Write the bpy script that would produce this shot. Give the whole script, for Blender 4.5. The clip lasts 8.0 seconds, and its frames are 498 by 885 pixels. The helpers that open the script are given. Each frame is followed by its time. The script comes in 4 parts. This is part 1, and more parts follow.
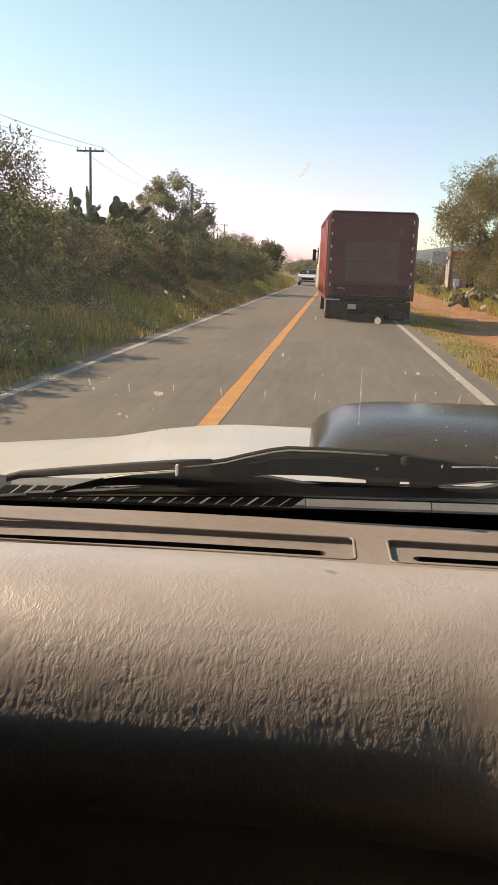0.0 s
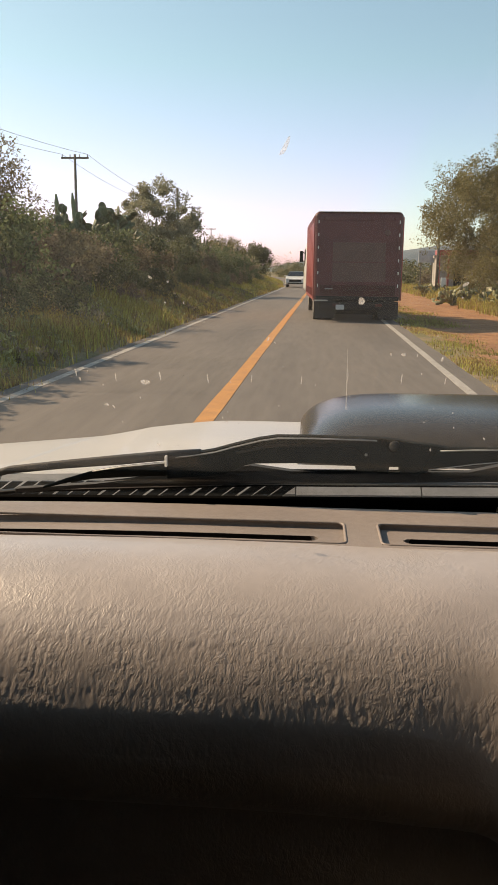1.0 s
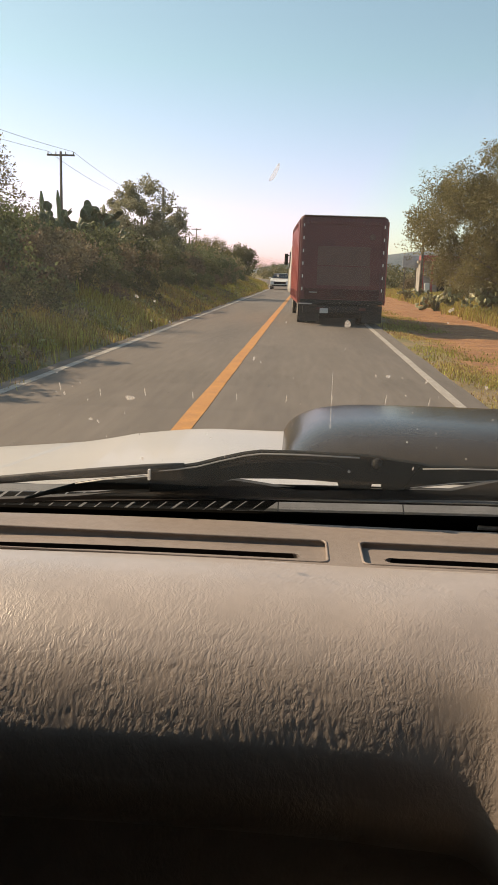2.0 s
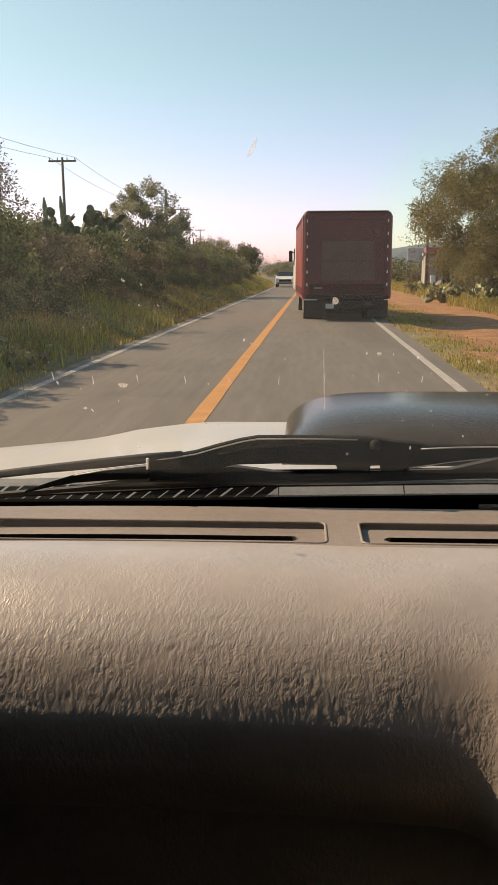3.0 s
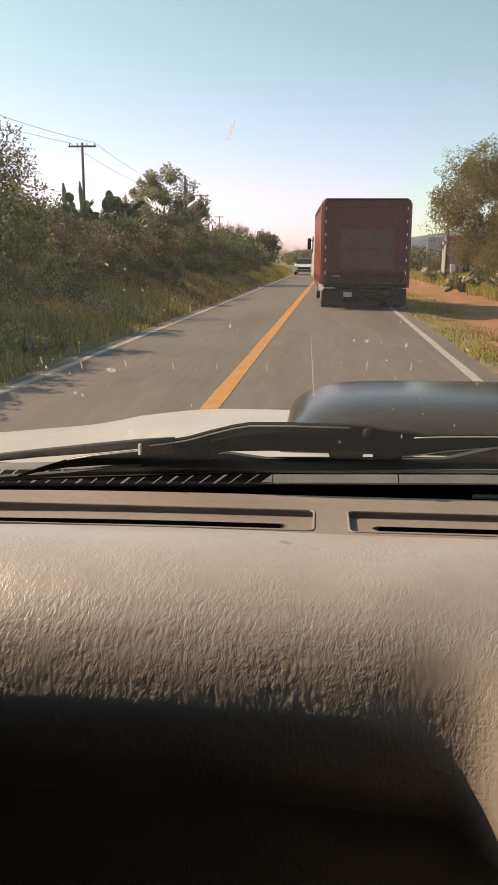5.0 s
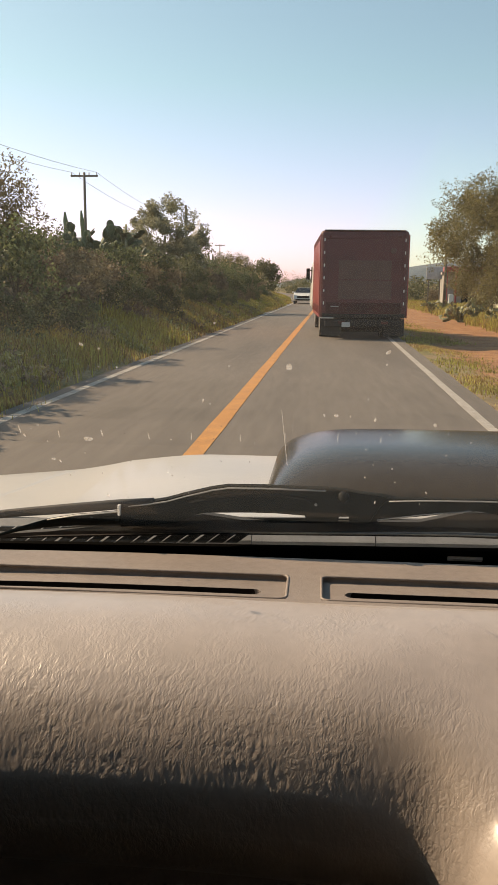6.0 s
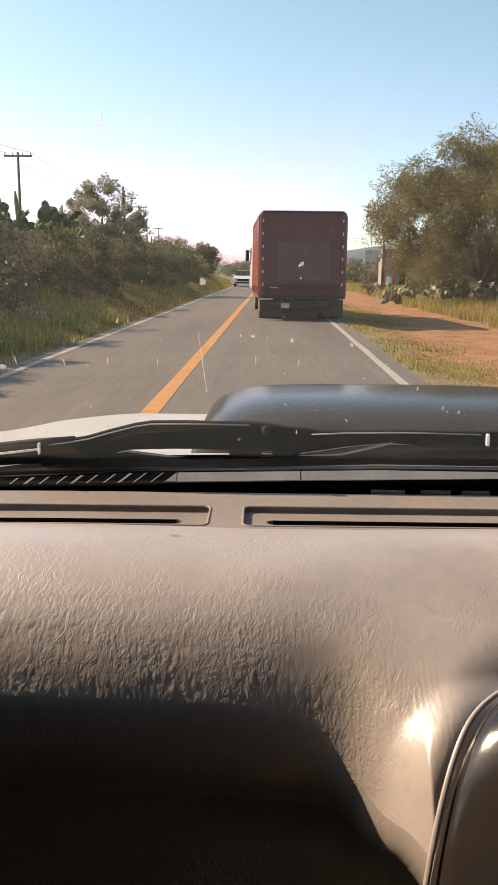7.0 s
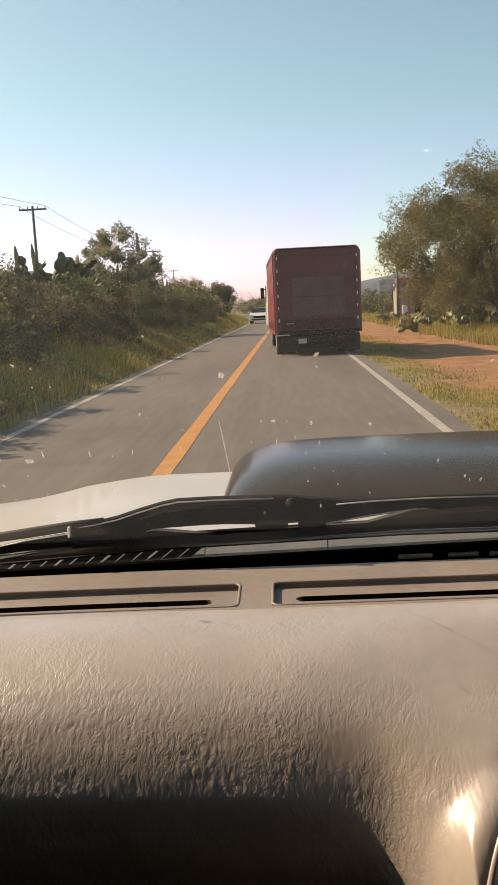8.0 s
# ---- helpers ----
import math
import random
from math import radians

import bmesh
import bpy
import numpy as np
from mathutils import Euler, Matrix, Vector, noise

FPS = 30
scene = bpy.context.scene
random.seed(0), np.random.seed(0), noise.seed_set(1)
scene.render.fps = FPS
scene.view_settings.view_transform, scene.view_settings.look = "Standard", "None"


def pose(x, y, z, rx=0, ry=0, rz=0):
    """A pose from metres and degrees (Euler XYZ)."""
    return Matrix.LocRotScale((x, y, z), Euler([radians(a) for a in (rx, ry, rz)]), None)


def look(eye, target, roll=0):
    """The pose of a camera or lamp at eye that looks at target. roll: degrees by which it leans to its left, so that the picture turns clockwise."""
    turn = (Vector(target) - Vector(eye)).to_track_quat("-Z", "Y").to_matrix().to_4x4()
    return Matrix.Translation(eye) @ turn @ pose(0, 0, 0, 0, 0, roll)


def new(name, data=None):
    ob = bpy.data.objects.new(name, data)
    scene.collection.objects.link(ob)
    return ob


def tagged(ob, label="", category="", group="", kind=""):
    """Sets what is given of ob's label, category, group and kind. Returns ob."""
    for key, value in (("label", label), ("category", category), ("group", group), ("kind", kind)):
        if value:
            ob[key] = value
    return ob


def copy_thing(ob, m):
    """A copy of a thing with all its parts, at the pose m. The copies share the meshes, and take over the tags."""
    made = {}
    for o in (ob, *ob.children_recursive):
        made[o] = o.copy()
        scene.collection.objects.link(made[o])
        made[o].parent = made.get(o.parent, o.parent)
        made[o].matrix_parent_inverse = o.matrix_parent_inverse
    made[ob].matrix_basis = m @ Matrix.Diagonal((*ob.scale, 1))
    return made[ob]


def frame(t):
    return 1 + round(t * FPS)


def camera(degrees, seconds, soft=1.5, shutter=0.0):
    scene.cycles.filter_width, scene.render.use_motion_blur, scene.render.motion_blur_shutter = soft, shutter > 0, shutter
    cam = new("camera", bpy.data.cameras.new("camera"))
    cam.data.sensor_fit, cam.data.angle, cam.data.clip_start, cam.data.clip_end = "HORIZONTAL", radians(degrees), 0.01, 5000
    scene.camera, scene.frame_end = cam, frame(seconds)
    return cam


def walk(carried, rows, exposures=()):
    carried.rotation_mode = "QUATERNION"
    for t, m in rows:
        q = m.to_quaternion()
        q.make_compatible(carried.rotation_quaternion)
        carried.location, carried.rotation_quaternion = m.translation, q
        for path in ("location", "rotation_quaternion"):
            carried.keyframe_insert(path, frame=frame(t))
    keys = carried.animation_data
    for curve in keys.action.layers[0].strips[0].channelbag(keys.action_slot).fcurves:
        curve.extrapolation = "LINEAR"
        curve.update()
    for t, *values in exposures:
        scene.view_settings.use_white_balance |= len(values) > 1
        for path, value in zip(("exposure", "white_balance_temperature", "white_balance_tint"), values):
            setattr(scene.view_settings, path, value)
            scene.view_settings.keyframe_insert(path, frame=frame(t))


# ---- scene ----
cam = camera(33.0, 8.0, soft=1.15)
PATH = [
    (0, (-0.008, -0.049, 1.454), (-0.166, 1.902, 1.046), 1.9),
    (0.5, (-0.006, -0.05, 1.46), (-0.137, 1.905, 1.061), 2.2),
    (1, (-0.003, -0.053, 1.435), (-0.142, 1.902, 1.035), 0.6),
    (1.2, (-0.002, -0.053, 1.439), (-0.106, 1.905, 1.043), 1.6),
    (2.3, (-0.007, -0.05, 1.455), (-0.102, 1.907, 1.058), 1.8),
    (2.5, (-0.006, -0.055, 1.438), (-0.12, 1.901, 1.036), 0.3),
    (3, (0.013, -0.052, 1.436), (-0.109, 1.904, 1.037), -0.3),
    (3.5, (-0.005, -0.054, 1.45), (-0.091, 1.906, 1.063), 1.5),
    (4, (-0.002, -0.047, 1.449), (-0.123, 1.906, 1.034), 1.1),
    (4.5, (0.005, -0.055, 1.446), (-0.15, 1.899, 1.05), 1.9),
    (4.6, (0.01, -0.053, 1.447), (-0.182, 1.905, 1.041), 1.5),
    (4.7, (0.023, -0.052, 1.438), (-0.148, 1.905, 1.041), 1.3),
    (4.8, (0.031, -0.051, 1.421), (-0.113, 1.905, 0.971), 0.9),
    (4.9, (0.042, -0.049, 1.421), (-0.108, 1.905, 0.967), 0.7),
    (5, (0.046, -0.047, 1.434), (-0.115, 1.895, 1.008), 0.2),
    (5.1, (0.056, -0.055, 1.442), (-0.114, 1.905, 1.051), 0.0),
    (5.2, (0.063, -0.062, 1.45), (-0.104, 1.891, 1.109), -0.3),
    (6.3, (0.087, -0.05, 1.487), (-0.071, 1.904, 1.119), 0.8),
    (6.4, (0.105, -0.049, 1.46), (-0.043, 1.905, 1.099), 0.2),
    (6.5, (0.117, -0.047, 1.436), (-0.002, 1.911, 1.043), -0.6),
    (6.6, (0.14, -0.048, 1.457), (0.026, 1.905, 1.059), -2.7),
    (6.7, (0.125, -0.049, 1.465), (0.044, 1.905, 1.122), -0.5),
    (6.8, (0.115, -0.051, 1.444), (0.059, 1.905, 1.084), -0.2),
    (6.9, (0.098, -0.054, 1.417), (0.06, 1.905, 1.029), 0.4),
    (7, (0.103, -0.057, 1.418), (0.08, 1.903, 1.018), 0.5),
    (7.1, (0.157, -0.057, 1.457), (0.095, 1.905, 1.063), -3.9),
    (7.2, (0.152, -0.062, 1.468), (0.085, 1.905, 1.142), -3.4),
    (7.3, (0.137, -0.066, 1.464), (0.088, 1.905, 1.165), -2.2),
    (7.4, (0.12, -0.069, 1.46), (0.082, 1.905, 1.147), -1.2),
    (7.5, (0.115, -0.073, 1.457), (0.099, 1.906, 1.127), -1.7),
    (7.6, (0.117, -0.069, 1.462), (0.074, 1.905, 1.114), -1.8),
    (7.8, (0.11, -0.066, 1.46), (0.02, 1.905, 1.15), -2.5),
    (8, (0.105, -0.063, 1.473), (0.026, 1.91, 1.157), -2.9),
]
walk(cam, [(t, look(eye, target, roll)) for t, eye, target, roll in PATH], [(0, .6, 8500, 16), (.5, .47, 8500, 16), (1, .49, 8500, 16), (3, .46, 8700, 16), (5, .47, 8700, 16), (6.5, .48, 8700, 16), (6.8, .55, 8500, 16), (7, .74, 8000, 18), (7.3, .66, 8100, 16), (7.6, .6, 8500, 16), (8, .5, 8600, 16)])

# ---- world, sun ----
SUN_AZ, SUN_EL = radians(-66), radians(37)      # from straight ahead (+y), to the left; height
sun_dir = Vector((math.sin(SUN_AZ) * math.cos(SUN_EL), math.cos(SUN_AZ) * math.cos(SUN_EL), math.sin(SUN_EL)))
world = bpy.data.worlds.new("sky")
scene.world = world
world.use_nodes = True
wn = world.node_tree.nodes
sky = wn.new("ShaderNodeTexSky")
sky.sky_type, sky.sun_disc = "NISHITA", False
sky.sun_elevation, sky.sun_rotation = SUN_EL, SUN_AZ
sky.altitude, sky.air_density, sky.dust_density, sky.ozone_density = 1900, 1.0, 4.0, 3.0
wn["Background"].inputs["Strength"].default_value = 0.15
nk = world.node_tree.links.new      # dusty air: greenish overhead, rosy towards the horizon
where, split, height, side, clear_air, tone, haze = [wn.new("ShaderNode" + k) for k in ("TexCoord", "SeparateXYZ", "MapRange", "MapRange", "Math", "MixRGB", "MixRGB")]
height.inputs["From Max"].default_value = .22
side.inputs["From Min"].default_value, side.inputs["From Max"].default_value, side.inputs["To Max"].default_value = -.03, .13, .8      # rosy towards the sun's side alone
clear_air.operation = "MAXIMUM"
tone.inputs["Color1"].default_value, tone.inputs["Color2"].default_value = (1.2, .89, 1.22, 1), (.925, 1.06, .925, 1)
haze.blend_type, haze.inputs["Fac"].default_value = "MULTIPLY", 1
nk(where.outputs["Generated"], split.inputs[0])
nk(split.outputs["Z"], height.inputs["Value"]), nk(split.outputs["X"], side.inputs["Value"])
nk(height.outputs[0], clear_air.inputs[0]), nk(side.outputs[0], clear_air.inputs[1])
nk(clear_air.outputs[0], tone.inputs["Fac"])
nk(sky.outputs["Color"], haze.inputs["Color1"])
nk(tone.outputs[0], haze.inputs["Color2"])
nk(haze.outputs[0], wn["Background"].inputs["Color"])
lamp = bpy.data.lights.new("sun", "SUN")
lamp.energy, lamp.angle, lamp.color = 4.0, radians(0.55), (1.0, 0.86, 0.70)
sun = new("sun", lamp)
sun.matrix_world = look((0, 0, 40), Vector((0, 0, 40)) - sun_dir)


# ---- materials ----
def material(name, colours, scale=8.0, detail=6.0, rough=0.7, bump=0.0, bump_scale=60.0, metal=0.0, stretch=(1, 1, 1),
             island=0.0, each=0.0, fine=0.25, coat=0.0, through_light=0.0, rough_spread=0.12, spec=0.5, bump_dist=0.01):
    """Two scales of colour variation, roughness variation and fine relief, in metres."""
    m = bpy.data.materials.new(name)
    m.use_nodes = True
    nt = m.node_tree
    n, ln = nt.nodes, nt.links.new
    bsdf = n["Principled BSDF"]
    co = n.new("ShaderNodeTexCoord")
    mp = n.new("ShaderNodeMapping")
    mp.inputs["Scale"].default_value = stretch
    ln(co.outputs["Object"], mp.inputs["Vector"])
    big = n.new("ShaderNodeTexNoise")
    big.inputs["Scale"].default_value, big.inputs["Detail"].default_value = scale, detail
    ln(mp.outputs[0], big.inputs["Vector"])
    ramp = n.new("ShaderNodeValToRGB")
    el = ramp.color_ramp.elements
    el[0].position, el[1].position = 0.3, 0.7
    el[0].color, el[1].color = (*colours[0], 1), (*colours[-1], 1)
    for i, c in enumerate(colours[1:-1]):
        e = el.new(0.3 + 0.4 * (i + 1) / (len(colours) - 1))
        e.color = (*c, 1)
    ln(big.outputs["Fac"], ramp.inputs["Fac"])
    small = n.new("ShaderNodeTexNoise")
    small.inputs["Scale"].default_value, small.inputs["Detail"].default_value = scale * 14, 4
    ln(mp.outputs[0], small.inputs["Vector"])
    level = n.new("ShaderNodeMapRange")
    level.inputs["From Min"].default_value, level.inputs["From Max"].default_value = 0.25, 0.75
    level.inputs["To Min"].default_value, level.inputs["To Max"].default_value = 1 - fine, 1 + fine
    ln(small.outputs["Fac"], level.inputs["Value"])
    hsv = n.new("ShaderNodeHueSaturation")
    ln(ramp.outputs["Color"], hsv.inputs["Color"])
    value = level.outputs[0]
    for amount, node, socket in ((island, "ShaderNodeNewGeometry", "Random Per Island"), (each, "ShaderNodeObjectInfo", "Random")):
        if amount:
            src = n.new(node)
            r = n.new("ShaderNodeMapRange")
            r.inputs["To Min"].default_value, r.inputs["To Max"].default_value = 1 - amount, 1 + amount
            ln(src.outputs[socket], r.inputs["Value"])
            mul = n.new("ShaderNodeMath")
            mul.operation = "MULTIPLY"
            ln(value, mul.inputs[0]), ln(r.outputs[0], mul.inputs[1])
            value = mul.outputs[0]
            hue = n.new("ShaderNodeMapRange")
            hue.inputs["To Min"].default_value, hue.inputs["To Max"].default_value = 0.5 - 0.035 * amount / 0.3, 0.5 + 0.02 * amount / 0.3
            ln(src.outputs[socket], hue.inputs["Value"]), ln(hue.outputs[0], hsv.inputs["Hue"])
    ln(value, hsv.inputs["Value"])
    ln(hsv.outputs["Color"], bsdf.inputs["Base Color"])
    rr = n.new("ShaderNodeMapRange")
    rr.inputs["To Min"].default_value, rr.inputs["To Max"].default_value = max(0.02, rough - rough_spread), min(1, rough + rough_spread)
    ln(big.outputs["Fac"], rr.inputs["Value"]), ln(rr.outputs[0], bsdf.inputs["Roughness"])
    bsdf.inputs["Metallic"].default_value, bsdf.inputs["Coat Weight"].default_value = metal, coat
    bsdf.inputs["Specular IOR Level"].default_value = spec
    if bump:
        bt = n.new("ShaderNodeTexNoise")
        bt.inputs["Scale"].default_value, bt.inputs["Detail"].default_value = bump_scale, 5
        ln(mp.outputs[0], bt.inputs["Vector"])
        bp = n.new("ShaderNodeBump")
        bp.inputs["Strength"].default_value, bp.inputs["Distance"].default_value = bump, bump_dist
        ln(bt.outputs["Fac"], bp.inputs["Height"]), ln(bp.outputs[0], bsdf.inputs["Normal"])
    if through_light:
        tr = n.new("ShaderNodeBsdfTranslucent")
        ln(hsv.outputs["Color"], tr.inputs["Color"])
        mix = n.new("ShaderNodeMixShader")
        mix.inputs["Fac"].default_value = through_light
        ln(bsdf.outputs[0], mix.inputs[1]), ln(tr.outputs[0], mix.inputs[2])
        ln(mix.outputs[0], n["Material Output"].inputs["Surface"])
    return m


ASPHALT = material("asphalt", [(.096, .082, .071), (.146, .125, .107), (.115, .099, .085)], 0.7, 8, .85, .35, 90, stretch=(1, .1, 1), fine=.14, bump_dist=.004)
LINE_WHITE = material("road_paint_white", [(.27, .245, .215), (.44, .41, .37)], 5, 8, .75, .4, 80, fine=.25, bump_dist=.004)
LINE_ORANGE = material("road_paint_orange", [(.42, .18, .045), (.56, .26, .07)], 4, 8, .7, .4, 80, fine=.22, bump_dist=.004)
EARTH = material("verge_earth", [(.17, .13, .065), (.24, .17, .09), (.15, .14, .05), (.3, .2, .11)], .55, 10, .95, .9, 9, fine=.3, bump_dist=.05)
GRASS = material("dry_grass", [(.33, .26, .075), (.41, .32, .1), (.43, .3, .135)], .5, 4, .7, island=.4, fine=.15, through_light=.5)
GREEN_GRASS = material("green_grass", [(.22, .21, .045), (.33, .3, .075), (.38, .32, .1)], .4, 4, .7, island=.4, fine=.15, through_light=.5)
LEAF = material("shrub_leaf", [(.104, .12, .056), (.175, .185, .085)], .7, 4, .6, island=.45, each=.25, fine=.2, through_light=.4)
LEAF_DRY = material("dry_shrub_leaf", [(.205, .165, .098), (.28, .225, .13)], .7, 4, .7, island=.4, each=.25, fine=.2, through_light=.3)
LEAF_PALE = material("pale_leaf", [(.22, .215, .08), (.33, .31, .135)], .9, 4, .5, island=.4, each=.15, fine=.2, through_light=.35)
LEAF_SILVER = material("silvery_leaf", [(.25, .25, .15), (.38, .37, .25)], .9, 4, .45, island=.4, each=.1, fine=.2, through_light=.45)
LEAF_FEATHER = material("mesquite_leaf", [(.15, .128, .052), (.225, .188, .075)], .8, 4, .6, island=.4, each=.15, fine=.2, through_light=.35)
BARK = material("bark", [(.11, .085, .06), (.18, .145, .11)], 6, 8, .9, .8, 30, stretch=(1, 1, .25), bump_dist=.02)
CACTUS = material("cactus_skin", [(.085, .11, .06), (.15, .17, .09)], 3, 6, .6, .4, 40, each=.3, bump_dist=.01)
# Lighter copy of CACTUS: sunlight on the right-hand pads is in the colour.
CACTUS_LIT = material("sunlit_cactus_skin", [(.17, .18, .085), (.27, .26, .13)], 3, 6, .5, .4, 40, each=.35, bump_dist=.01)
POLE = material("weathered_pole", [(.11, .09, .07), (.2, .17, .14)], 3, 8, .85, .5, 30, stretch=(1, 1, .15), bump_dist=.01)
WIRE = material("wire", [(.03, .03, .03), (.05, .05, .05)], 2, 2, .5)
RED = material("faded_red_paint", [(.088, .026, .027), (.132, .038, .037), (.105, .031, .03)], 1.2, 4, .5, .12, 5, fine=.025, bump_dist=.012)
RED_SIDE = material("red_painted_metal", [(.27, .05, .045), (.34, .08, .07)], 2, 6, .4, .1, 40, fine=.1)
FADED = material("faded_sign_patch", [(.112, .062, .05), (.15, .082, .066)], 2.2, 4, .6, .1, 5, fine=.03)
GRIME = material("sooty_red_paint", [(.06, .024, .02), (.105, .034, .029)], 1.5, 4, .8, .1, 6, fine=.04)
WHITE_PAINT = material("white_paint", [(.7, .68, .64), (.78, .76, .72)], 2, 6, .3, fine=.05, coat=.4)
BLACK_RUBBER = material("black_rubber", [(.018, .017, .016), (.035, .033, .031)], 8, 6, .75, .3, 60, fine=.2, bump_dist=.004)
CHASSIS = material("grimy_chassis", [(.014, .012, .01), (.03, .025, .021)], 3, 8, .8, .3, 40, fine=.3)
RIM = material("steel_rim", [(.35, .34, .33), (.5, .49, .47)], 4, 5, .45, metal=.7, fine=.1)
REFLECT = material("white_reflector", [(.7, .68, .63), (.8, .78, .74)], 20, 4, .35, fine=.1)
LAMP_RED = material("red_lamp_lens", [(.1, .018, .016), (.15, .025, .02)], 20, 4, .25, fine=.1, coat=.5)
GLASS_DARK = material("dark_glass", [(.012, .015, .018), (.02, .023, .026)], 4, 4, .08, fine=.1, rough_spread=.04)
PLASTER = material("grey_plaster", [(.3, .27, .24), (.42, .38, .34)], 1.2, 8, .9, .4, 20, fine=.15, bump_dist=.02)
RED_ROOF = material("red_canopy", [(.35, .06, .055), (.45, .09, .08)], 1.5, 6, .5, fine=.1)
HILL = material("far_hill", [(.1, .13, .15), (.14, .17, .18)], .004, 8, 1, fine=.2)
SIGN = material("sign_face", [(.35, .36, .36), (.5, .5, .49)], 3, 6, .5, fine=.2)

HOOD_WHITE = material("hood_white_paint", [(.42, .39, .355), (.5, .465, .425)], 4, 8, .4, fine=.05, coat=.15, rough_spread=.1)
SCOOP_BLACK = material("black_gloss_paint", [(.034, .03, .0255), (.048, .042, .036)], 5, 8, .2, .012, 200, fine=.18, spec=.11, rough_spread=.05, bump_dist=.001)
TRIM_BLACK = material("black_trim_plastic", [(.012, .012, .0115), (.022, .0215, .0205)], 12, 8, .5, .15, 300, fine=.25, bump_dist=.001, spec=.12)
WIPER_BLACK = material("worn_black_wiper", [(.0085, .0095, .009), (.018, .0195, .018)], 30, 8, .8, .2, 260, fine=.3, bump_dist=.001, spec=.04)
COWL_GREY = material("grey_cowl_paint", [(.2, .2, .2), (.28, .28, .275)], 9, 8, .4, fine=.1)
# Smooth vent panel; its tone is darkened so the lit roll looks brighter.
VENT_PANEL = material("vent_panel_darkened", [(.225, .193, .173), (.275, .236, .212)], 6, 8, .5, .55, 300, fine=.1, bump_dist=.0009, spec=.4)
# Near-black slot walls: the shade inside is painted into the colour.
SLOT_SHADE = material("slot_shadowed_plastic", [(.016, .011, .008), (.028, .019, .014)], 9, 4, .7, spec=.2)
SLOT_BLACK = material("slot_black", [(.004, .004, .004), (.007, .007, .0065)], 9, 4, .8, spec=.06)
HEADLINER = material("grey_headliner", [(.075, .068, .06), (.105, .095, .083)], 9, 8, .95, .4, 300, fine=.15, bump_dist=.002)


def leather():
    """Moulded dashboard skin: creased grain, lengthwise cracks and a soft sheen."""
    m = material("dashboard_skin", [(.37, .32, .287), (.44, .382, .343), (.4, .348, .312)], 5, 8, .38, fine=.06, rough_spread=.07, spec=1.0, coat=.55)
    nt = m.node_tree
    n, ln = nt.nodes, nt.links.new
    co = n.new("ShaderNodeTexCoord")
    warp = n.new("ShaderNodeTexNoise")
    warp.inputs["Scale"].default_value, warp.inputs["Detail"].default_value = 60, 3
    ln(co.outputs["Object"], warp.inputs["Vector"])
    add = n.new("ShaderNodeMixRGB")
    add.blend_type, add.inputs["Fac"].default_value = "ADD", .011
    ln(co.outputs["Object"], add.inputs["Color1"]), ln(warp.outputs["Color"], add.inputs["Color2"])
    mp = n.new("ShaderNodeMapping")
    mp.inputs["Scale"].default_value = (1, .55, .55)
    ln(add.outputs[0], mp.inputs["Vector"])
    crease, vor, pore, patch = (n.new("ShaderNodeTex" + k) for k in ("Noise", "Voronoi", "Noise", "Noise"))
    crease.inputs["Scale"].default_value, crease.inputs["Detail"].default_value, crease.inputs["Roughness"].default_value = 215, 3, .55
    vor.feature, vor.inputs["Scale"].default_value = "DISTANCE_TO_EDGE", 300
    pore.inputs["Scale"].default_value, pore.inputs["Detail"].default_value = 620, 3
    patch.inputs["Scale"].default_value, patch.inputs["Detail"].default_value = 17, 3
    for tex in (crease, vor, pore):
        ln(mp.outputs[0], tex.inputs["Vector"])
    ln(co.outputs["Object"], patch.inputs["Vector"])
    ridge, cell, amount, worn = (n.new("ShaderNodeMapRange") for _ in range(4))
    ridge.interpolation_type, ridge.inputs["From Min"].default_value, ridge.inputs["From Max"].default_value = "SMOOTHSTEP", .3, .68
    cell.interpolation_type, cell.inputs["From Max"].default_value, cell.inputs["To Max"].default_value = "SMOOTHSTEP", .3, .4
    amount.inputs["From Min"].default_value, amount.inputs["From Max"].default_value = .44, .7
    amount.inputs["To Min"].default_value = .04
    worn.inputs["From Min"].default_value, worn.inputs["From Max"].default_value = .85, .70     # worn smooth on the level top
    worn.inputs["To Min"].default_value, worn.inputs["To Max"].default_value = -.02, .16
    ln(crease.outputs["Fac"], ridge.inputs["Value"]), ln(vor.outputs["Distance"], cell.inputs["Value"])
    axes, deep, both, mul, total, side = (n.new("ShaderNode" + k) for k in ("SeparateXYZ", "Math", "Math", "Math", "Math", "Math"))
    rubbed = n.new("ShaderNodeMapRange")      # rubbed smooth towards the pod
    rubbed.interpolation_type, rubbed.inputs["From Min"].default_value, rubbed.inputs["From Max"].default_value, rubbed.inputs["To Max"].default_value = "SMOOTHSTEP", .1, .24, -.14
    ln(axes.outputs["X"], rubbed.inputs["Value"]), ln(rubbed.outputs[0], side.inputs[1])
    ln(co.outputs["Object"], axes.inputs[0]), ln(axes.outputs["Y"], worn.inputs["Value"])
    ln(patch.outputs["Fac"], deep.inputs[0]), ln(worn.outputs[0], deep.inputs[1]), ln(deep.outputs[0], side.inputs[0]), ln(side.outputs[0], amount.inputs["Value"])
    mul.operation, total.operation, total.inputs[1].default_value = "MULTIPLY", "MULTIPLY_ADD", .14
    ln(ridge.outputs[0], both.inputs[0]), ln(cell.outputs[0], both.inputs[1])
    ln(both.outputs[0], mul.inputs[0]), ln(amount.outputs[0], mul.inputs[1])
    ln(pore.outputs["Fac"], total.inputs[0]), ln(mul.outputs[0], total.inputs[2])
    bp = n.new("ShaderNodeBump")
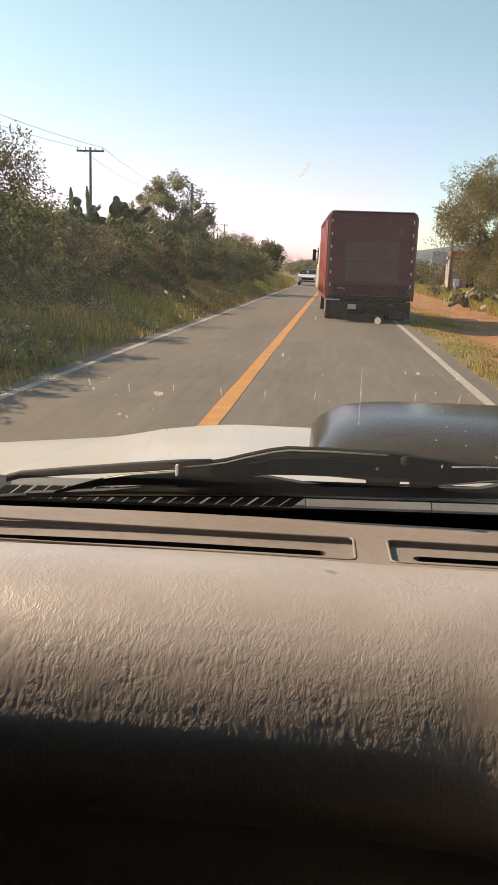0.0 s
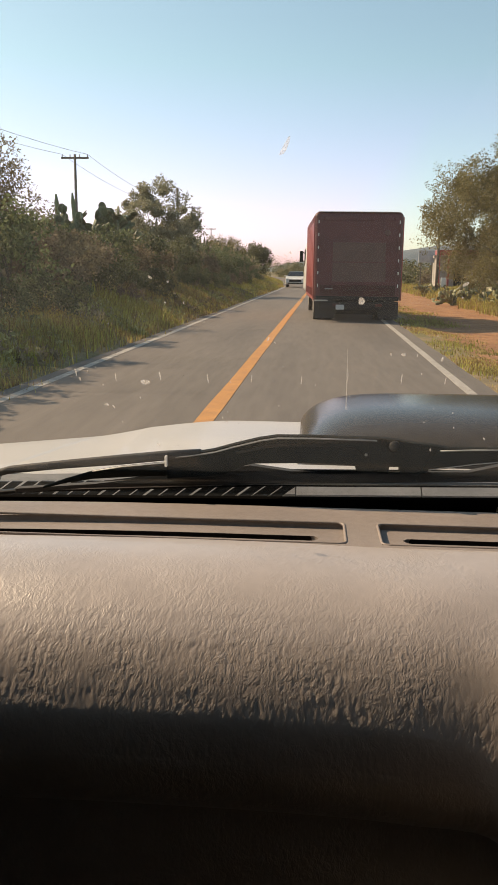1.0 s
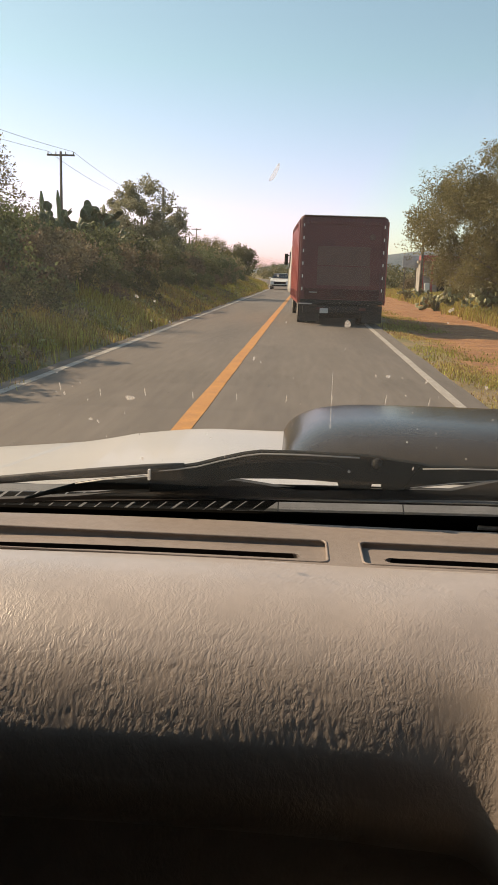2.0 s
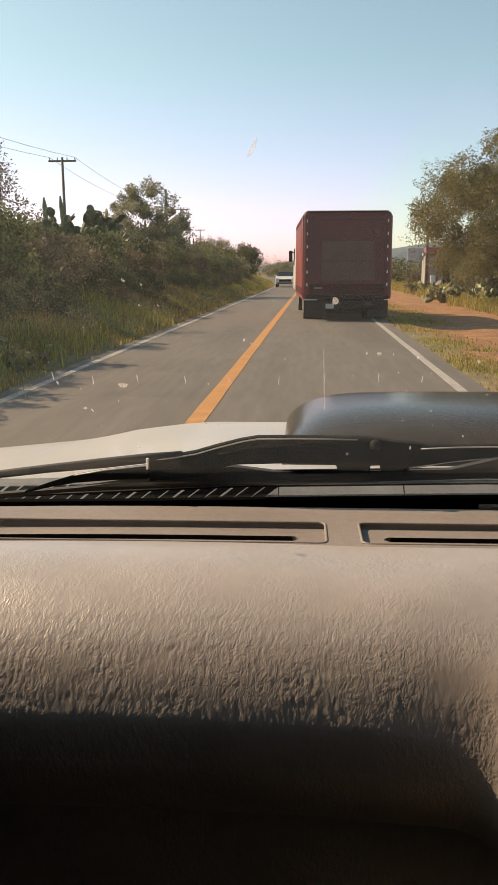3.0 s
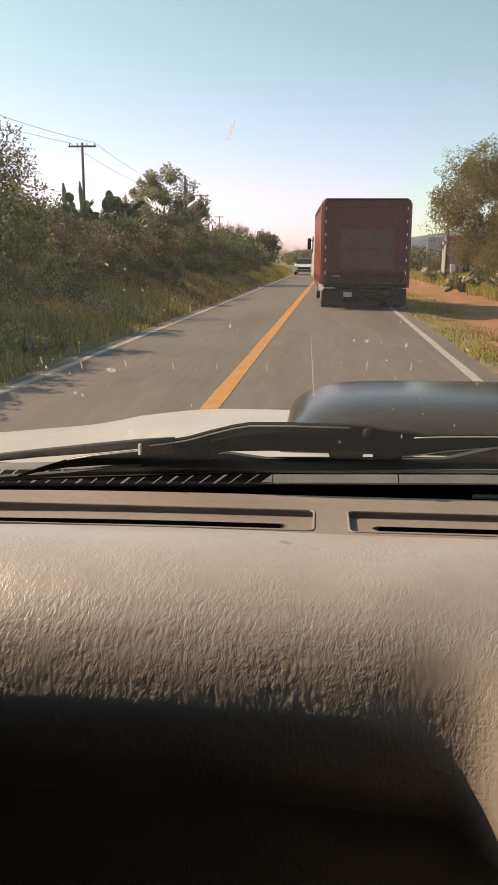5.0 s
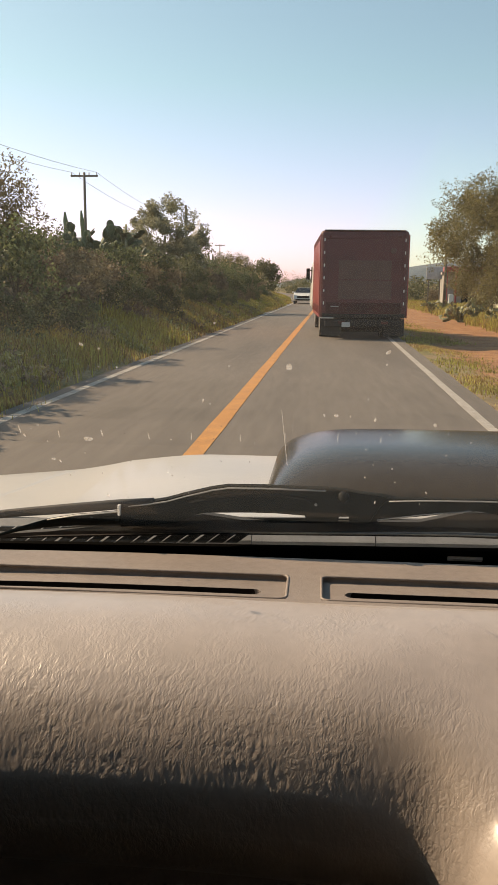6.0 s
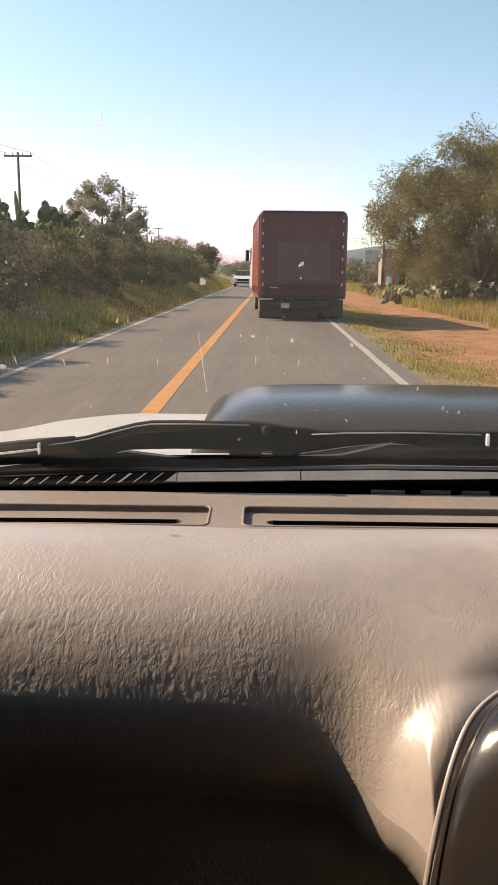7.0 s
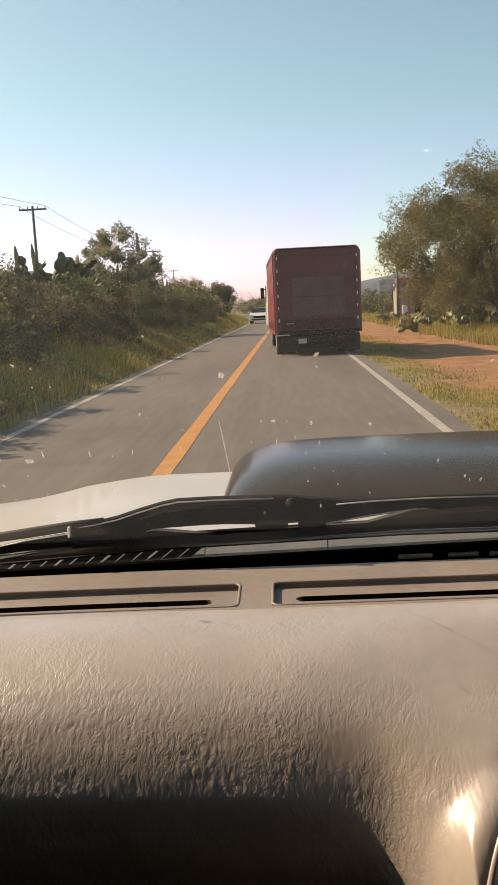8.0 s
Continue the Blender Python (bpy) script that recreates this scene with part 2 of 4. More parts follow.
    bp.inputs["Strength"].default_value, bp.inputs["Distance"].default_value = .27, .001
    ln(total.outputs[0], bp.inputs["Height"])
    for socket in ("Normal", "Coat Normal"):
        ln(bp.outputs[0], n["Principled BSDF"].inputs[socket])
    n["Principled BSDF"].inputs["Coat Roughness"].default_value = .3
    return m


def windscreen_glass():
    """Thin clear glass: lets light straight through and mirrors by Fresnel."""
    m = bpy.data.materials.new("windscreen_glass")
    m.use_nodes = True
    nt = m.node_tree
    n, ln = nt.nodes, nt.links.new
    n.remove(n["Principled BSDF"])
    clear, gloss, mix, fr = (n.new("ShaderNode" + k) for k in ("BsdfTransparent", "BsdfGlossy", "MixShader", "Fresnel"))
    clear.inputs["Color"].default_value = (.95, .97, .96, 1)
    gloss.inputs["Roughness"].default_value = .03
    fr.inputs["IOR"].default_value = 1.3
    ln(fr.outputs[0], mix.inputs["Fac"]), ln(clear.outputs[0], mix.inputs[1]), ln(gloss.outputs[0], mix.inputs[2])
    # a thin uneven film of road dust that catches the sun
    dust, film, streak, co, rng = (n.new("ShaderNode" + k) for k in ("BsdfTranslucent", "MixShader", "TexNoise", "TexCoord", "MapRange"))
    dust.inputs["Color"].default_value = (.66, .74, .8, 1)
    streak.inputs["Scale"].default_value, streak.inputs["Detail"].default_value = 3, 6
    rng.inputs["To Min"].default_value, rng.inputs["To Max"].default_value = .009, .018
    ln(co.outputs["Object"], streak.inputs["Vector"]), ln(streak.outputs["Fac"], rng.inputs["Value"]), ln(rng.outputs[0], film.inputs["Fac"])
    ln(mix.outputs[0], film.inputs[1]), ln(dust.outputs[0], film.inputs[2])
    ln(film.outputs[0], n["Material Output"].inputs["Surface"])
    return m


def smear():
    """Dried splashes: thin enough to let most light through."""
    m = material("dried_speck", [(.78, .76, .73), (.9, .88, .85)], 60, 4, .8, fine=.2, through_light=.55)
    n, ln = m.node_tree.nodes, m.node_tree.links.new
    old = n["Material Output"].inputs["Surface"].links[0].from_socket
    clear, mix = n.new("ShaderNodeBsdfTransparent"), n.new("ShaderNodeMixShader")
    mix.inputs["Fac"].default_value = .72
    ln(old, mix.inputs[1]), ln(clear.outputs[0], mix.inputs[2]), ln(mix.outputs[0], n["Material Output"].inputs["Surface"])
    return m


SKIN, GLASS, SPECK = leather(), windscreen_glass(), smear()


# ---- building helpers ----
def smooth(a, b, v):
    v = min(1.0, max(0.0, (v - a) / (b - a)))
    return v * v * (3 - 2 * v)


def thing(name, m, label, category, group="", kind=""):
    ob = new(name)
    ob.empty_display_size = .1
    ob.matrix_world = m
    return tagged(ob, label, category, group, kind)


def put(name, mesh, parent=None, label="", m=None):
    ob = new(name, mesh)
    if parent is not None:
        ob.parent = parent
    if m is not None:
        ob.matrix_basis = m
    return tagged(ob, label)


def shaped(name, verts, faces, mat, rounded=False):
    me = bpy.data.meshes.new(name)
    me.from_pydata(verts, [], faces)
    me.materials.append(mat)
    if rounded:
        me.polygons.foreach_set("use_smooth", [True] * len(me.polygons))
    me.update()
    return me


def part(name, bm, mat, parent=None, label="", rounded=False, m=None):
    me = bpy.data.meshes.new(name)
    bm.normal_update()
    bm.to_mesh(me)
    bm.free()
    me.materials.append(mat)
    if rounded:
        me.polygons.foreach_set("use_smooth", [True] * len(me.polygons))
    return put(name, me, parent, label, m)


def box(x0, x1, y0, y1, z0, z1, bevel=.01, seg=2, bm=None):
    bm = bm or bmesh.new()
    made = bmesh.ops.create_cube(bm, size=1)["verts"]
    for v in made:
        v.co = Vector(((x0 + x1) / 2 + v.co.x * (x1 - x0), (y0 + y1) / 2 + v.co.y * (y1 - y0), (z0 + z1) / 2 + v.co.z * (z1 - z0)))
    if bevel:
        edges = {e for v in made for e in v.link_edges}
        bmesh.ops.bevel(bm, geom=list(edges), offset=bevel, segments=seg, affect="EDGES", profile=.6)
    return bm


def rod(a, b, r0, r1=None, n=10, bm=None):
    """A tapered round bar from a to b."""
    bm = bm or bmesh.new()
    a, b = Vector(a), Vector(b)
    made = bmesh.ops.create_cone(bm, cap_ends=True, segments=n, radius1=r0, radius2=r0 if r1 is None else r1, depth=(b - a).length)["verts"]
    m = Matrix.Translation((a + b) / 2) @ (b - a).to_track_quat("Z", "Y").to_matrix().to_4x4()
    bmesh.ops.transform(bm, matrix=m, verts=made)
    return bm


def beam(points, bm=None):
    """A bar of rounded section along points (x, y, z, height, depth)."""
    bm = bm or bmesh.new()
    rings = []
    for x, y, z, h, d in points:
        rings.append([bm.verts.new((x, y + d / 2 * math.copysign(abs(math.cos(a)) ** .6, math.cos(a)), z + h / 2 * math.copysign(abs(math.sin(a)) ** .6, math.sin(a))))
                      for a in [2 * math.pi * k / 12 for k in range(12)]])
    for r, s in zip(rings, rings[1:]):
        for k in range(12):
            bm.faces.new((r[k], r[(k + 1) % 12], s[(k + 1) % 12], s[k]))
    bm.faces.new(rings[0][::-1]), bm.faces.new(rings[-1])
    bmesh.ops.recalc_face_normals(bm, faces=bm.faces)
    return bm


def sheet(name, xs, ys, height, mat, rounded=True):
    verts = [(x, y, height(x, y)) for y in ys for x in xs]
    n = len(xs)
    faces = [(j * n + i, j * n + i + 1, (j + 1) * n + i + 1, (j + 1) * n + i) for j in range(len(ys) - 1) for i in range(n - 1)]
    return shaped(name, verts, faces, mat, rounded)


# ---- ground and road ----
def bend(y):
    """The road bears a touch to the right of the car's nose, then swings gently to the left."""
    d = min(max(0, y - 70), 60)
    return .014 * (y - 8) - 1.0e-3 * d * d - .12 * max(0, y - 130)


LEFT_EDGE, RIGHT_EDGE = -3.68, 2.26


def lie(x, y):
    """Height of the ground."""
    u = x - bend(y)
    if LEFT_EDGE - .02 <= u <= RIGHT_EDGE + .02:
        return -.08
    bumps = .10 * noise.noise((x * .35, y * .35, 0)) + .04 * noise.noise((x * 1.7, y * 1.7, 3))
    if u < 0:
        d = LEFT_EDGE - u
        return -.02 + .3 * smooth(.1, 1.2, d) + 1.15 * smooth(.8, 4.2, d) + .6 * smooth(4, 12, d) + bumps * smooth(.1, 1.5, d)
    d = u - RIGHT_EDGE
    return -.03 - .14 * smooth(0, 1.5, d) + .25 * smooth(5, 12, d) + bumps * .8 * smooth(.1, 1.5, d)


def spread(stops):
    out = []
    for a, b, n in stops:
        out += [a + (b - a) * k / n for k in range(n)]
    return out + [stops[-1][1]]


def ground_mesh():
    us = spread([(-2500, -300, 6), (-300, -60, 8), (-60, -14, 16), (-14, -4.2, 28), (-4.2, -3.68, 3), (-3.68, 2.15, 4), (2.15, 2.6, 3), (2.6, 12, 28), (12, 60, 16), (60, 300, 8), (300, 2500, 6)])
    ys = spread([(-400, -20, 6), (-20, 0, 10), (0, 60, 110), (60, 160, 70), (160, 420, 40), (420, 4500, 12)])
    verts = [(u + bend(y), y, lie(u + bend(y), y)) for y in ys for u in us]
    n = len(us)
    faces = [(j * n + i, j * n + i + 1, (j + 1) * n + i + 1, (j + 1) * n + i) for j in range(len(ys) - 1) for i in range(n - 1)]
    return shaped("ground", verts, faces, EARTH, True)


def strip(name, u0, u1, top, base, mat, y0=-40, y1=420, wobble=0.0, seed=0):
    """A band along the road, with thickness."""
    ys = spread([(y0, 60, 90), (60, y1, 80)])
    verts, faces = [], []
    for y in ys:
        w0, w1 = (wobble * noise.noise((y * .5, seed, k)) for k in (0, 9))
        for u, z in ((u0 + w0, base), (u0 + w0, top), (u1 + w1, top), (u1 + w1, base)):
            verts.append((u + bend(y), y, z))
    for j in range(len(ys) - 1):
        for i in range(3):
            a = j * 4 + i
            faces.append((a, a + 1, a + 5, a + 4))
    return shaped(name, verts, faces, mat)


tagged(put("ground", ground_mesh()), "dry earth verges and raised bank beside the road", "ground", kind="structure")
tagged(put("road", strip("road", LEFT_EDGE, RIGHT_EDGE, 0, -.07, ASPHALT, wobble=.06)), "worn grey asphalt two-lane country road", "road", kind="structure")
for name, u0, u1, mat, what in (("road_line_left", -3.47, -3.35, LINE_WHITE, "thin worn white edge line on asphalt"), ("road_line_centre", -1.1, -.92, LINE_ORANGE, "solid orange centre line on asphalt"),
                                ("road_line_right", 1.88, 1.995, LINE_WHITE, "thin worn white edge line on asphalt")):
    tagged(put(name, strip(name, u0, u1, .005, -.01, mat, wobble=.012, seed=u0)), what, "road marking", kind="structure")


def track_material():
    """Bare ochre soil that thins out into the verge along a ragged edge."""
    m = material("ochre_dirt_track", [(.21, .09, .038), (.38, .185, .08), (.27, .122, .052), (.34, .175, .088)], .9, 10, .95, 1.0, 9, fine=.35, bump_dist=.07)
    n, ln = m.node_tree.nodes, m.node_tree.links.new
    bsdf = n["Principled BSDF"]
    soil = bsdf.inputs["Base Color"].links[0].from_socket
    at_edge, ragged, add, cut, mix, co, grass = (n.new("ShaderNode" + k) for k in ("Attribute", "TexNoise", "Math", "MapRange", "MixRGB", "TexCoord", "ValToRGB"))
    at_edge.attribute_name = "edge"
    ragged.inputs["Scale"].default_value, ragged.inputs["Detail"].default_value = 1.3, 8
    cut.inputs["From Min"].default_value, cut.inputs["From Max"].default_value = .98, 1.2
    grass.color_ramp.elements[0].color, grass.color_ramp.elements[1].color = (.2, .16, .07, 1), (.26, .2, .1, 1)
    ln(co.outputs["Object"], ragged.inputs["Vector"]), ln(at_edge.outputs["Fac"], add.inputs[0]), ln(ragged.outputs["Fac"], add.inputs[1])
    ln(add.outputs[0], cut.inputs["Value"]), ln(cut.outputs[0], mix.inputs["Fac"]), ln(ragged.outputs["Fac"], grass.inputs["Fac"])
    ln(soil, mix.inputs["Color1"]), ln(grass.outputs["Color"], mix.inputs["Color2"]), ln(mix.outputs[0], bsdf.inputs["Base Color"])
    return m


def track_mesh():
    ys = spread([(4, 70, 90), (70, 140, 36)])
    verts, edge, n = [], [], 17
    for y in ys:
        c, w = 4.9 + 1.4 * smooth(30, 80, y) + .4 * noise.noise((y * .2, 1, 0)), 2.7 + .4 * noise.noise((y * .3, 5, 0))
        for k in range(n):
            q = 2 * k / (n - 1) - 1
            x = bend(y) + max(RIGHT_EDGE + .06, c + w * q)
            verts.append((x, y, lie(x, y) + .02 - .08 * abs(q) ** 8))
            edge.append(abs(q) ** 1.5)
    faces = [(j * n + i, j * n + i + 1, (j + 1) * n + i + 1, (j + 1) * n + i) for j in range(len(ys) - 1) for i in range(n - 1)]
    me = shaped("dirt_track", verts, faces, track_material(), True)
    me.attributes.new("edge", "FLOAT", "POINT").data.foreach_set("value", edge)
    return me


tagged(put("dirt_track", track_mesh()), "bare ochre dirt track beside the road", "dirt track", kind="structure")


def hill(name, x, y, w, d, h, seed):
    xs, ys = [x + w * (k / 24 - .5) for k in range(25)], [y + d * (k / 10 - .5) for k in range(11)]
    me = sheet(name, xs, ys, lambda a, b: -2 + h * max(0, 1 - ((a - x) / w * 2) ** 2) ** 1.2 * max(0, 1 - ((b - y) / d * 2) ** 2) * (1 + .3 * noise.noise((a * .006, b * .006, seed))), HILL)
    tagged(put(name, me), "distant blue-grey hill", "hill", kind="structure")


hill("backdrop_hill_west", -640, 1900, 900, 600, 105, 1)
hill("backdrop_hill_east", 520, 2600, 1500, 600, 75, 2)


# ---- the car that carries the camera ----
pickup = thing("pickup_truck", pose(.3, 1.6, 0), "white pickup with black hood scoop and beige dashboard, on the road", "car")
HERE = pose(-.3, -1.6, 0)      # parts below are written in world metres


def own(name, mesh_or_bm, mat=None, parent=None, label="", rounded=True):
    if mat is None:
        ob = put(name, mesh_or_bm, parent or pickup, label)
    else:
        ob = part(name, mesh_or_bm, mat, parent or pickup, label, rounded)
    if parent is None:
        ob.matrix_basis = HERE
    return ob


def soft(v, r=.012):
    return (v + math.sqrt(v * v + r * r)) / 2


def pod_side(y):
    return .2168 - .074 * math.log(1 - min(.97, max(0, (y - .455) / .19)))


def rear_edge(x):
    """How far back the dashboard top reaches: straight, then a tongue that narrows beside the pod."""
    return max(.6246 - 2.2 * soft(x - .195, .03), .455 + .19 * (1 - math.exp((.2168 - x) / .074)))


def roll(y):
    """Height of the dashboard top: level, then rolling down ever more steeply."""
    s = max(0, (.84 - y) / .211)
    return 1.135 - .0905 * s ** 4.05 if s <= 1 else 1.0445 - 1.737 * (.629 - y) - 3 * (.629 - y) ** 2


def full_roll(y):
    """The same where the roll goes on until it stands upright."""
    e = min(1, max(0, (.629 - y) / .007))
    return roll(y) - .03 * (1 - math.sqrt(1 - e * e))


def top_height(x, y):
    """The dashboard top: rolling over steeply, but falling off gently beside the pod."""
    w = smooth(.095, .285, x)
    return (1 - w) * roll(y) + w * (1.135 - 1.3 * max(0, .84 - y) ** 2)


def lift(y):
    return .038 * smooth(.66, .54, y)


def curl(x, y):
    """How far the skin swells up towards the pod."""
    return lift(y) * smooth(.1, 0, max(0, pod_side(y) - x))


def creases(x, y, z):
    """Relief of the moulded grain: slanting wrinkles that deepen down the roll, a finer crinkle beside the pod."""
    if y > .8655 or not -.38 < x < .32:
        return 0
    arc = y + 1.2 * z
    slant = x + .22 * arc + .004 * noise.noise((x * 60, arc * 60, 3))
    a = 1 - abs(noise.noise((slant * 170, arc * 42, 0))) * 2.2
    b = 1 - abs(noise.noise((slant * 330, arc * 95, 7))) * 2.2
    where = .35 + .65 * smooth(-.25, .25, noise.noise((x * 22, arc * 22, 11)))
    wrinkle = (.00036 * max(0, a) ** 1.5 + .00017 * max(0, b)) * (.12 * smooth(.82, .76, y) + .88 * smooth(.735, .64, y)) * where * smooth(.2, .06, x)
    crinkle = .00055 * max(0, 1 - abs(noise.noise((x * 210 + 5, arc * 190, 1))) * 2.4) * smooth(.1, .17, x) * smooth(.66, .6, y) * smooth(.3, .24, x)
    lean = x - .55 * y
    patch = smooth(.8655, .857, y) * smooth(.73, .79, y) * smooth(-.09, .04, x) * smooth(.27, .16, x) * smooth(-.3, .15, noise.noise((x * 25, y * 25, 4)))
    pebble = .00034 * max(0, 1 - abs(noise.noise((lean * 215, y * 120 + .3 * x, 2))) * 2.3) * patch
    return -wrinkle - crinkle - pebble


def dash_mesh():
    """The moulded top with two sunken defroster trays, its rolled rear edge and the tongue that reaches back."""
    xs = sorted(set([round(-1.0 + .02 * k, 4) for k in range(32)] + [round(-.37 + .0013 * k, 4) for k in range(516)] + [round(.304 + .004 * k, 4) for k in range(24)] + [round(.4 + .03 * k, 4) for k in range(30)] + [.0105, .0125, .0405, .0435, .0455, .0845, .0865, .0895, .1135, .1155, .118]))
    rows = [(1.15, 1.07), (1.09, 1.1), (1.05, 1.121), (1.03, 1.1275), (1.0, 1.129), (.98, 1.129)]
    rows += [(y, 1.129) for y in (.96, .9585, .956, .94, .93, .9225, .9205, .913, .9065, .9045, .895, .885, .8795, .877, .8755, .87, .867, .8645, .8625, .8605, .8585, .8565, .8545, .8525, .8505, .8485, .8465, .8445)]
    rows += [(.8425 - .00175 * k, None) for k in range(86)]
    run = 44
    columns = []
    for x in xs:
        sag = .0 if x > -.1 else .04 * (x + .1) ** 2
        col = []
        for y, z in rows:
            swell = (1 - .8 * math.exp(-((x - .16) / .15) ** 2)) * (1 - (1 - min(1, max(0, (.8665 - y) / .07))) ** 2)      # a low swell that breaks off where the roll begins
            z = top_height(x, y) if z is None else z
            d = z + (.003 * smooth(.87, .842, y) if y > .843 else .0) + swell * soft(.0085 - .109 * soft(.781 - y, .01), .002)
            if .8765 <= y <= .957 and (x < .0445 or x > .0855):
                d -= .007
            if .906 <= y <= .921 and (x < .0115 or x > .1145):
                d -= .03
            col.append((x, y, d - sag + creases(x, y, d)))
        end, w = rear_edge(x), smooth(.09, .235, x)
        for k in range(1, run + 1):
            q = 1 - (1 - k / run) ** 2
            y = .6907 - (.6907 - end) * q
            turn = full_roll(.6907 - .0687 * q) - roll(.6907 - .0687 * q)
            z = top_height(x, y) + curl(x, y) + (1 - w) * turn - w * .035 * max(0, 1 - (y - end) / .07) ** 2.2 - sag
            lump = creases(x, y, z)
            col.append((x, y - lump * min(1, 12 * max(0, .75 - y)) * (1 - w), z + lump))
        z, back = col[-1][2], max(0, .6246 - end)
        col += [(x, end + (back + .1) * (k / 9) ** 2.2, z - .001 - .11 * k / 9) for k in range(10)]      # the face below curves away inwards
        col += [(x, .72 - .004 * k, col[-1][2] - .07 * k) for k in range(1, 7)]
        columns.append(col)
    m = len(columns[0])
    verts = [v for col in columns for v in col]
    faces = [(i * m + k + 1, (i + 1) * m + k + 1, (i + 1) * m + k, i * m + k) for i in range(len(xs) - 1) for k in range(m - 1)]
    me = shaped("dashboard", verts, faces, SKIN, True)
    me.materials.append(SLOT_SHADE)
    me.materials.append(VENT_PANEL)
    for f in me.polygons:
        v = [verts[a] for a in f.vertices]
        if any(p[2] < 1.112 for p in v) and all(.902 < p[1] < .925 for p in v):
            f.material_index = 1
        elif f.center.y > .8655:
            f.material_index = 2
        if .872 < f.center.y < .97:
            f.use_smooth = False
    return me


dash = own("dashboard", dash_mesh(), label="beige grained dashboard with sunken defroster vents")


def rim_mesh(x_far, x_end, y0, y1, z, r, bead):
    """A rounded bead along the open end of a sunken tray."""
    s = 1 if x_end > x_far else -1
    path = [Vector((x_far, y1, z))]
    path += [Vector((x_end - s * r + s * r * math.sin(a), y1 - r + r * math.cos(a), z)) for a in [math.pi / 2 * k / 6 for k in range(7)]]
    path += [Vector((x_end - s * r + s * r * math.cos(a), y0 + r - r * math.sin(a), z)) for a in [math.pi / 2 * k / 6 for k in range(7)]]
    path.append(Vector((x_far, y0, z)))
    verts, faces = [], []
    for k, p in enumerate(path):
        t = (path[min(k + 1, len(path) - 1)] - path[max(k - 1, 0)]).normalized()
        side = Vector((-t.y, t.x, 0))
        verts += [p + side * bead * math.cos(a) + Vector((0, 0, bead * math.sin(a))) for a in [2 * math.pi * i / 8 for i in range(8)]]
    faces = [(k * 8 + i, k * 8 + (i + 1) % 8, (k + 1) * 8 + (i + 1) % 8, (k + 1) * 8 + i) for k in range(len(path) - 1) for i in range(8)]
    return shaped("vent_rim", verts, faces, VENT_PANEL, True)


for x_far, x_end in ((-.6, .0445), (.75, .0855)):
    own("vent_rim", rim_mesh(x_far, x_end, .8762, .9575, 1.1285, .009, .0019), parent=dash)


def slot_end(x_end, s, y0=.9045, y1=.9225, z=1.1222):
    """Two fillets that round off the end of a defroster slot."""
    r, mid = (y1 - y0) / 2, (y0 + y1) / 2
    cx = x_end - s * r
    verts, faces = [], []
    for side in (-1, 1):
        i = len(verts)
        arc = [(cx + s * r * math.cos(a), mid + side * r * math.sin(a)) for a in [math.pi / 2 * k / 8 for k in range(9)]]
        verts += [(x_end + s * .001, mid + side * (r + .001), z)] + [(x, y, z) for x, y in arc] + [(x, y, z - .03) for x, y in arc]
        faces += [(i, i + 1 + k, i + 2 + k) for k in range(8)] + [(i + 1 + k, i + 10 + k, i + 11 + k, i + 2 + k) for k in range(8)]
    return shaped("slot_end", verts, faces, VENT_PANEL)


own("slot_end", slot_end(.0118, 1), parent=dash)
own("slot_end", slot_end(.1142, -1), parent=dash)
# smooth domed pod beside the tongue
pod_verts, across = [], [0, .002, .005, .009, .014, .02, .03, .045, .07, .1, .14, .19, .25]
for j in range(60):
    y = .33 + .005 * j
    x = pod_side(y)
    pod_verts.append((x + .003, y - .003, top_height(x, y) - .3))
    for v in across:
        pod_verts.append((x + .9 * v, y - .42 * v, top_height(x, y) + lift(y) - .016 + .018 * (1 - math.exp(-v / .0065)) + .55 * v - .9 * v * v))
n = len(across) + 1
pod_faces = [(j * n + i, j * n + i + 1, (j + 1) * n + i + 1, (j + 1) * n + i) for j in range(59) for i in range(n - 1)]
own("instrument_pod", shaped("instrument_pod", pod_verts, pod_faces, material("pod_plastic", [(.02, .0165, .0145), (.03, .025, .022)], 6, 8, .16, .1, 200, fine=.06, bump_dist=.001, spec=.4), True), label="smooth grey-brown plastic pod")

# rounded lip of skin along the pod
seam = bmesh.new()
rings = []
for j in range(40):
    y = .486 + .0036 * j
    c = Vector((pod_side(y) - .002, y - .002, top_height(pod_side(y), y) + lift(y) + .0005))
    rings.append([seam.verts.new(c + Vector((.0022 * math.cos(a), -.001 * math.cos(a), .0022 * math.sin(a)))) for a in [2 * math.pi * k / 10 for k in range(10)]])
for r, q in zip(rings, rings[1:]):
    for k in range(10):
        seam.faces.new((r[k], r[(k + 1) % 10], q[(k + 1) % 10], q[k]))
own("seam_lip", seam, SKIN, dash, "rounded lip of the grained skin")

# windscreen: raked pane, black border, specks
def on_glass(x, z, out=0.0):
    return Vector((x, .65 + (1.534 - z) * 1.1 - out * .67, z - out * .74))


def pane_mesh(x0, x1, z0, z1, out=0.0, thick=.004, mat=None, name="pane"):
    c = [on_glass(x, z, out + o) for o in (0, thick) for x, z in ((x0, z0), (x1, z0), (x1, z1), (x0, z1))]
    return shaped(name, c, [(0, 1, 2, 3), (7, 6, 5, 4), (0, 4, 5, 1), (1, 5, 6, 2), (2, 6, 7, 3), (3, 7, 4, 0)], mat)


